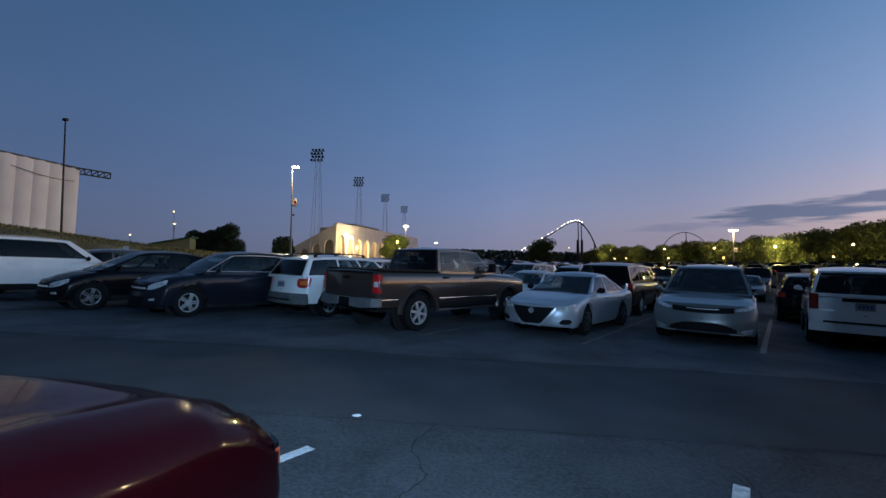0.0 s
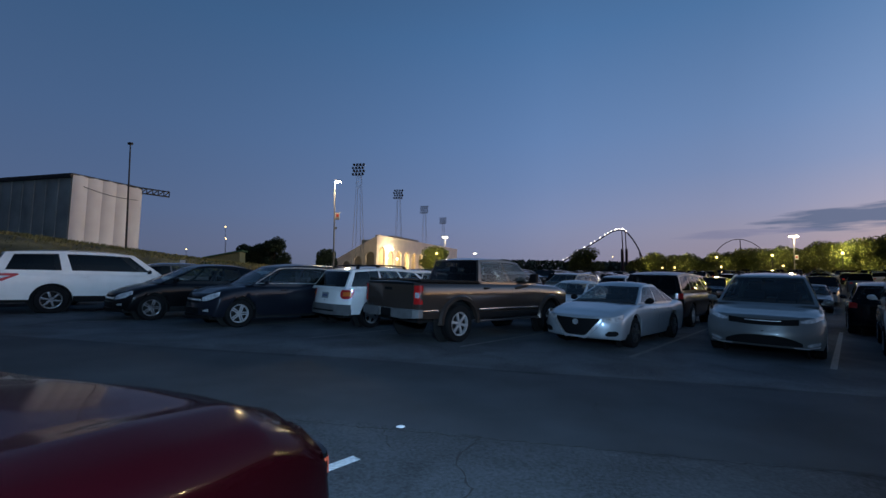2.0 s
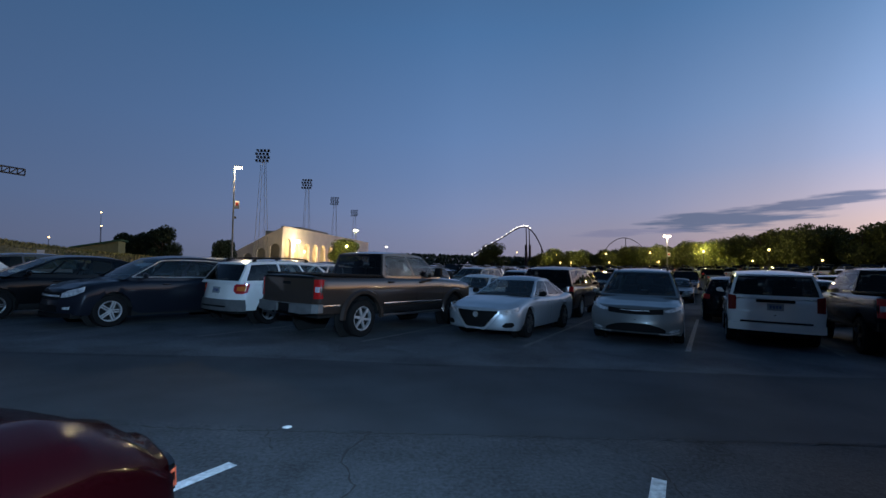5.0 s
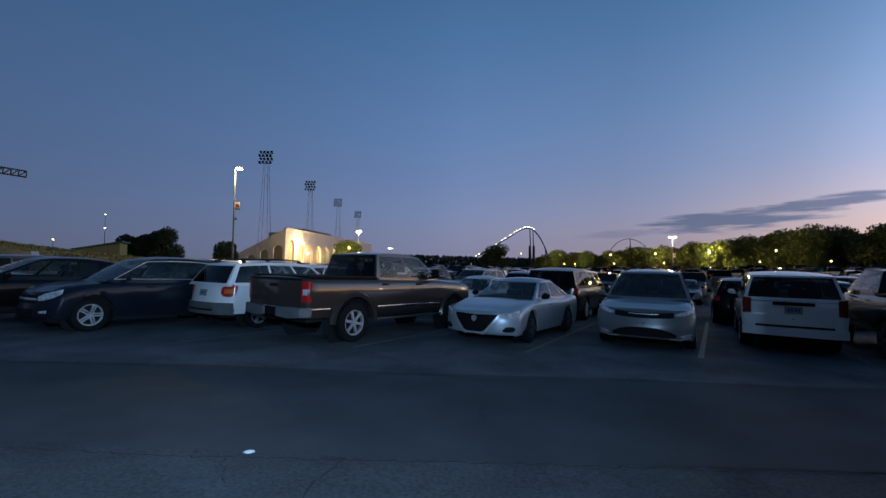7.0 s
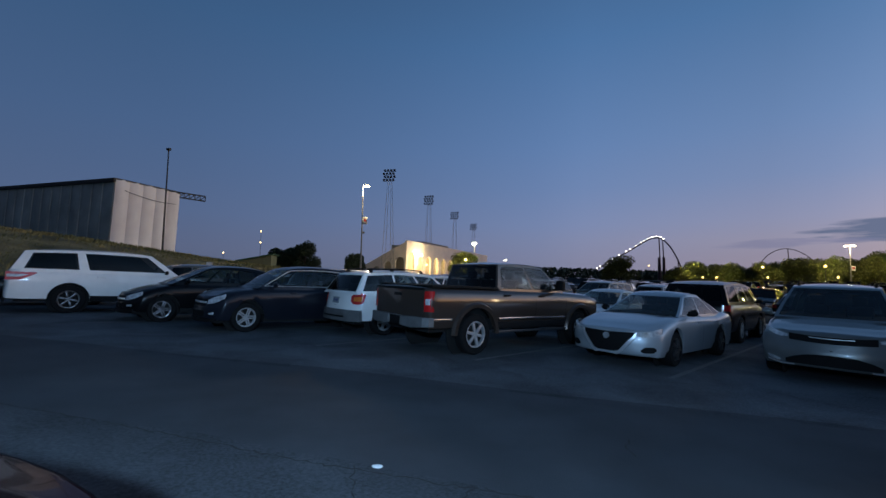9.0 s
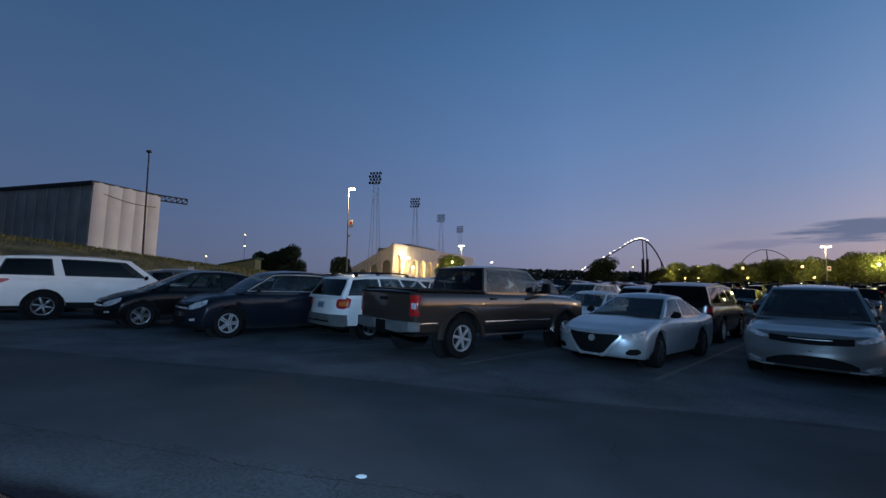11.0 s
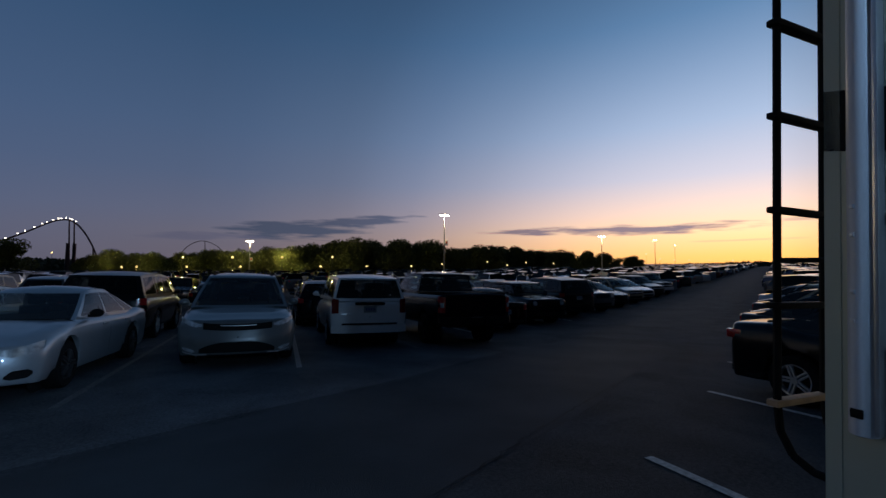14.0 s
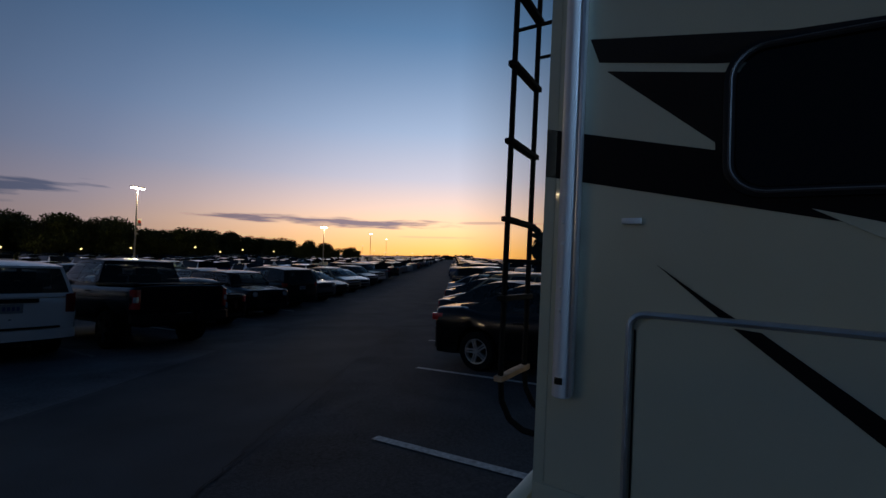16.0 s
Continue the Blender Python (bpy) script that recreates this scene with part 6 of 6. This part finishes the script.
coaster([(4.6, 2.4), (6.6, 3.7), (8.6, 4.95), (10.0, 5.9), (11.0, 6.3), (11.8, 6.2), (12.6, 5.4), (13.3, 4.2), (13.8, 3.0), (14.1, 2.2)], 300, "roller coaster hill with a string of lit bulbs", 17, (0.52, 0.58, 0.82))
for az in (11.6, 12.1):
    x, y = at_angle(az, 300)
    root = thing("chimney_column", level(x, y), "dark column beside the roller coaster", "column")
    bm = bmesh.new()
    tube(bm, (0, 0, 0), (0, 0, 1.5 + 300 * math.tan(radians(4.0)) - rise(x, y)), 0.9, 0.8, 10)
    part("shaft", bm, M_TRACK, root)
coaster([(21.2, 3.3), (21.8, 4.2), (22.7, 4.85), (23.6, 5.0), (24.5, 4.7), (25.3, 4.1), (25.9, 3.3)], 380, "thin roller coaster arch far behind the trees", 0, (0.5,), 0.25)


# ---------------------------------------------------------------- more parked cars
def small_car(kind, name, m, paint_mat, label, **kw):
    base = dict(detail=False)
    if kind == "sedan":
        base.update(L=4.7, W=1.82, H=1.45, belt=0.94, sill=0.24, hood=[(-2.35, 0.98), (-1.2, 0.95), (0.9, 0.95), (2.0, 0.82), (2.25, 0.74)],
                    ws=(1.05, 0.1), rw=(-1.95, -1.0), wb=0.83, wt=0.6, r=0.33, kind="sedan", nose=0.3, tail=0.18)
    elif kind == "suv":
        base.update(L=4.6, W=1.85, H=1.69, belt=1.06, sill=0.28, hood=[(-2.3, 1.07), (0.8, 1.06), (1.3, 1.04), (2.2, 0.88)], ws=(1.2, 0.35), rw=(-2.2, -1.85),
                    wb=0.87, wt=0.67, face="suv")
    elif kind == "boxy":
        base.update(L=4.4, W=1.78, H=1.7, belt=1.12, sill=0.32, hood=[(-2.2, 1.12), (0.8, 1.12), (1.2, 1.1), (2.1, 1.0)], ws=(1.0, 0.55), rw=(-2.1, -1.95), wb=0.85, wt=0.74,
                    face="slots", nose=0.08, rake_f=0.02)
    elif kind == "big":
        base.update(L=5.1, W=1.98, H=1.85, belt=1.18, sill=0.38, hood=[(-2.55, 1.18), (1.0, 1.18), (1.4, 1.15), (2.45, 1.02)], ws=(1.35, 0.6), rw=(-2.45, -2.2), wb=0.94, wt=0.77, r=0.39, face="truck")
    elif kind == "van":
        base.update(L=5.1, W=1.98, H=1.75, belt=1.06, sill=0.24, hood=[(-2.55, 1.1), (1.1, 1.08), (1.6, 1.02), (2.45, 0.86)], ws=(1.55, 0.5), rw=(-2.45, -2.2), wb=0.94, wt=0.75, face="minivan")
    base.update(kw)
    return build_car(name, m, label, paint_mat, category="car" if kind == "sedan" else "suv", group="cars parked on the lot", **base)


LEN = dict(sedan=4.7, suv=4.6, boxy=4.4, big=5.1, van=5.1)
NAMES = dict(sedan="saloon_car", suv="suv", boxy="suv", big="suv", van="minivan")
WORDS = {"black": P_BLACK, "white": P_WHITE, "silver": P_SILVER, "grey": P_GREY, "dark blue": P_DARKBLUE, "slate blue": P_NAVY, "gold": P_TAN, "dark red": P_RED}


def park(kind, colour, x, y, heading, label=None):
    """x, y: the end towards the aisle; heading: the way the car faces."""
    out = 180 < heading < 270
    m = car_at(nose=(x, y) if out else None, tail=None if out else (x, y), heading=heading, L=LEN[kind])
    small_car(kind, NAMES[kind], m, WORDS[colour], label or "%s parked %s, %s" % (colour, {"sedan": "saloon car", "van": "minivan"}.get(kind, "SUV"), "nose to the aisle" if out else "tail to the aisle"))


# row across the aisle, eastwards
for k, (kind, colour, out) in enumerate((("sedan", "dark red", 0), ("boxy", "dark blue", 1), ("big", "black", 0), ("boxy", "grey", 1), ("sedan", "dark blue", 1), ("suv", "gold", 1), ("sedan", "silver", 1), ("suv", "black", 1), ("big", "black", 1))):
    x = 13.4 + STALL * k
    park(kind, colour, x, 8.2, 211 if out else 31)
# second row, nose to nose with the first
BACK = [("suv", "grey", 0), ("sedan", "silver", 0), ("van", "black", 0), ("suv", "white", 0), ("sedan", "black", 0), ("sedan", "white", 0), ("big", "black", 31), ("sedan", "black", 211), ("suv", "dark blue", 31), ("suv", "grey", 31),
        ("sedan", "silver", 0), ("van", "white", 0), ("suv", "black", 0), ("sedan", "grey", 0)]
for i, (kind, colour, way) in enumerate(BACK):
    k = i - 6
    y = 14.4
    x = 0.4 + STALL * k + (y - 8.1) * 0.577
    park(kind, colour, x, y, 211 if i % 2 else 31)
# third pair of rows over the next aisle
rnd = random.Random(21)
for i in range(16):
    kind, colour = rnd.choice(list(LEN)), rnd.choice(list(WORDS))
    x = -12 + STALL * i
    park(kind, colour, x, 25.4, 211 if rnd.random() < 0.5 else 31)
# near row, beyond the motorhome
NEAR = [("sedan", "black"), ("suv", "gold"), ("sedan", "black"), ("suv", "dark blue"), ("sedan", "silver"), ("sedan", "grey")]
for i, (kind, colour) in enumerate(NEAR):
    x = 12.9 + 3.2 * i
    h = 31 if i % 2 else 211
    m = car_at(nose=(x, 1.5) if h == 31 else None, tail=None if h == 31 else (x, 1.5), heading=h, L=LEN[kind])
    small_car(kind, NAMES[kind], m, WORDS[colour], "%s parked car in the row beyond the motorhome" % colour)

# the rest of the lot, too many to count
M_MANY = material("many_car_paints", (0.4, 0.4, 0.4), 0.22, 0.35, coat=1.0)


def many_paints():
    nt = M_MANY.node_tree
    N, L = nt.nodes.new, nt.links.new
    geo = N("ShaderNodeNewGeometry")
    r = N("ShaderNodeValToRGB")
    r.color_ramp.interpolation = "CONSTANT"
    cols = [(0.0, (0.72, 0.72, 0.72)), (0.22, (0.008, 0.008, 0.01)), (0.42, (0.35, 0.36, 0.38)), (0.6, (0.10, 0.10, 0.11)), (0.76, (0.02, 0.035, 0.10)), (0.86, (0.18, 0.012, 0.012)), (0.93, (0.2, 0.16, 0.11))]
    e = r.color_ramp.elements
    while len(e) < len(cols):
        e.new(0.5)
    for el, (p, c) in zip(e, cols):
        el.position = p
        el.color = (*c, 1)
    L(geo.outputs["Random Per Island"], r.inputs[0])
    L(r.outputs[0], nt.nodes["Principled BSDF"].inputs["Base Color"])


many_paints()


def simple_car(kind):
    """Small connected car shell: vertices, faces and material numbers."""
    S = {"sedan": [(-2.35, 0.85, 0.85), (-2.2, 0.97, 0.97), (-1.7, 0.98, 1.0), (-0.85, 0.96, 1.42), (0.1, 0.95, 1.44), (1.1, 0.95, 0.97), (2.1, 0.8, 0.8), (2.35, 0.6, 0.62)],
         "suv": [(-2.3, 0.9, 0.95), (-2.2, 1.05, 1.1), (-1.8, 1.06, 1.64), (-0.8, 1.06, 1.69), (0.3, 1.05, 1.67), (1.2, 1.04, 1.08), (2.1, 0.9, 0.92), (2.3, 0.65, 0.68)],
         "big": [(-2.6, 1.0, 1.05), (-2.5, 1.15, 1.2), (-2.25, 1.18, 1.8), (-0.8, 1.18, 1.86), (0.5, 1.17, 1.84), (1.35, 1.15, 1.2), (2.4, 1.05, 1.06), (2.6, 0.8, 0.82)],
         "pickup": [(-2.9, 1.1, 1.2), (-2.8, 1.25, 1.28), (-1.05, 1.25, 1.28), (-0.85, 1.26, 1.86), (0.5, 1.25, 1.88), (1.35, 1.22, 1.27), (2.7, 1.12, 1.14), (2.9, 0.8, 0.82)]}[kind]
    hw = 0.9 if kind != "big" else 0.98
    verts, faces, mats = [], [], []
    for i, (y, zb, zt) in enumerate(S):
        w = hw * (0.9 if i in (0, len(S) - 1) else 1)
        wt = w * (0.76 if zt - zb > 0.2 else 0.95)
        verts += [(-w * 0.97, y, 0.28), (-w, y, zb - 0.25), (-w * 0.97, y, zb), (-wt, y, zt), (0, y, zt + 0.04), (wt, y, zt), (w * 0.97, y, zb), (w, y, zb - 0.25), (w * 0.97, y, 0.28)]
    n = 9
    for i in range(len(S) - 1):
        cabin = S[i][2] - S[i][1] > 0.2, S[i + 1][2] - S[i + 1][1] > 0.2
        for j in range(n - 1):
            a = i * n + j
            faces.append((a, a + 1, a + 1 + n, a + n))
            g = (j in (2, 5) and all(cabin)) or (j in (3, 4) and cabin[0] != cabin[1])
            mats.append(1 if g else 0)
    for b in (0, (len(S) - 1) * n):
        faces.append(tuple(range(b, b + n)))
        mats.append(0)
    for sx in (-1, 1):
        for yy in (-1.35, 1.4):
            b = len(verts)
            for k in range(8):
                a = 2 * math.pi * k / 8
                verts.append((sx * (hw + 0.005), yy + 0.34 * math.cos(a), 0.34 + 0.34 * math.sin(a)))
            faces.append(tuple(range(b, b + 8)))
            mats.append(2)
        for yy, z, mt in ((-S[-1][0] + 0.0, S[1][1] - 0.15, 3), (S[-1][0] + 0.01, S[-2][1] - 0.17, 4)):
            b = len(verts)
            e = -1 if mt == 3 else 1
            y = (S[0][0] - 0.012) if mt == 3 else yy
            x0, x1 = sx * hw * 0.55, sx * hw * 0.88
            verts += [(x0, y, z - 0.06), (x1, y - e * 0.02, z - 0.06), (x1, y - e * 0.02, z + 0.08), (x0, y, z + 0.08)]
            faces.append((b, b + 1, b + 2, b + 3))
            mats.append(mt)
    return np.array(verts), faces, mats


def build_many():
    rnd = random.Random(33)
    kinds = {k: simple_car(k) for k in ("sedan", "suv", "big", "pickup")}
    V, F, MI = [], [], []
    count = 0
    spots = []
    for k in range(70):
        spots.append((43.7 + STALL * k, 8.6))
        if k > 8:
            spots.append((1 + STALL * k, 14.4))
        spots.append((32.1 + 3.2 * k, 1.4 - 4.4))
        spots.append((26 + 3.2 * k, -10.5))
    for q in range(7):
        y = 25.4 + 17 * q
        for k in range(95):
            x = -25 + 9.8 * q + STALL * k
            az = math.degrees(math.atan2(x, y))
            if y > 100 and az < 55:
                continue
            if q or x > 42:
                spots.append((x, y))
            spots.append((x + 3.6, y + 5.9))
    for x, y in spots:
        if rnd.random() < 0.08 or math.hypot(x, y) > 330:
            continue
        v, f, mt = kinds[rnd.choice(("sedan", "sedan", "suv", "suv", "suv", "big", "pickup"))]
        h = 31 if rnd.random() < 0.5 else 211
        m = lot(x + 1.2, y + 2.2, h + rnd.uniform(-2, 2))
        M = np.array(m)
        b = len(V)
        V.extend((v @ M[:3, :3].T + M[:3, 3]).tolist())
        F.extend([tuple(i + b for i in q) for q in f])
        MI.extend(mt)
        count += 1
    me = bpy.data.meshes.new("parked_cars")
    me.from_pydata(V, [], F)
    for m in (M_MANY, M_GLASS, M_RUBBER, M_TAIL, M_LENS):
        me.materials.append(m)
    me.polygons.foreach_set("material_index", MI)
    me.update()
    tagged(new("parked_cars", me), "hundreds of parked cars filling the lot to the horizon", "cars", kind="stuff")


build_many()
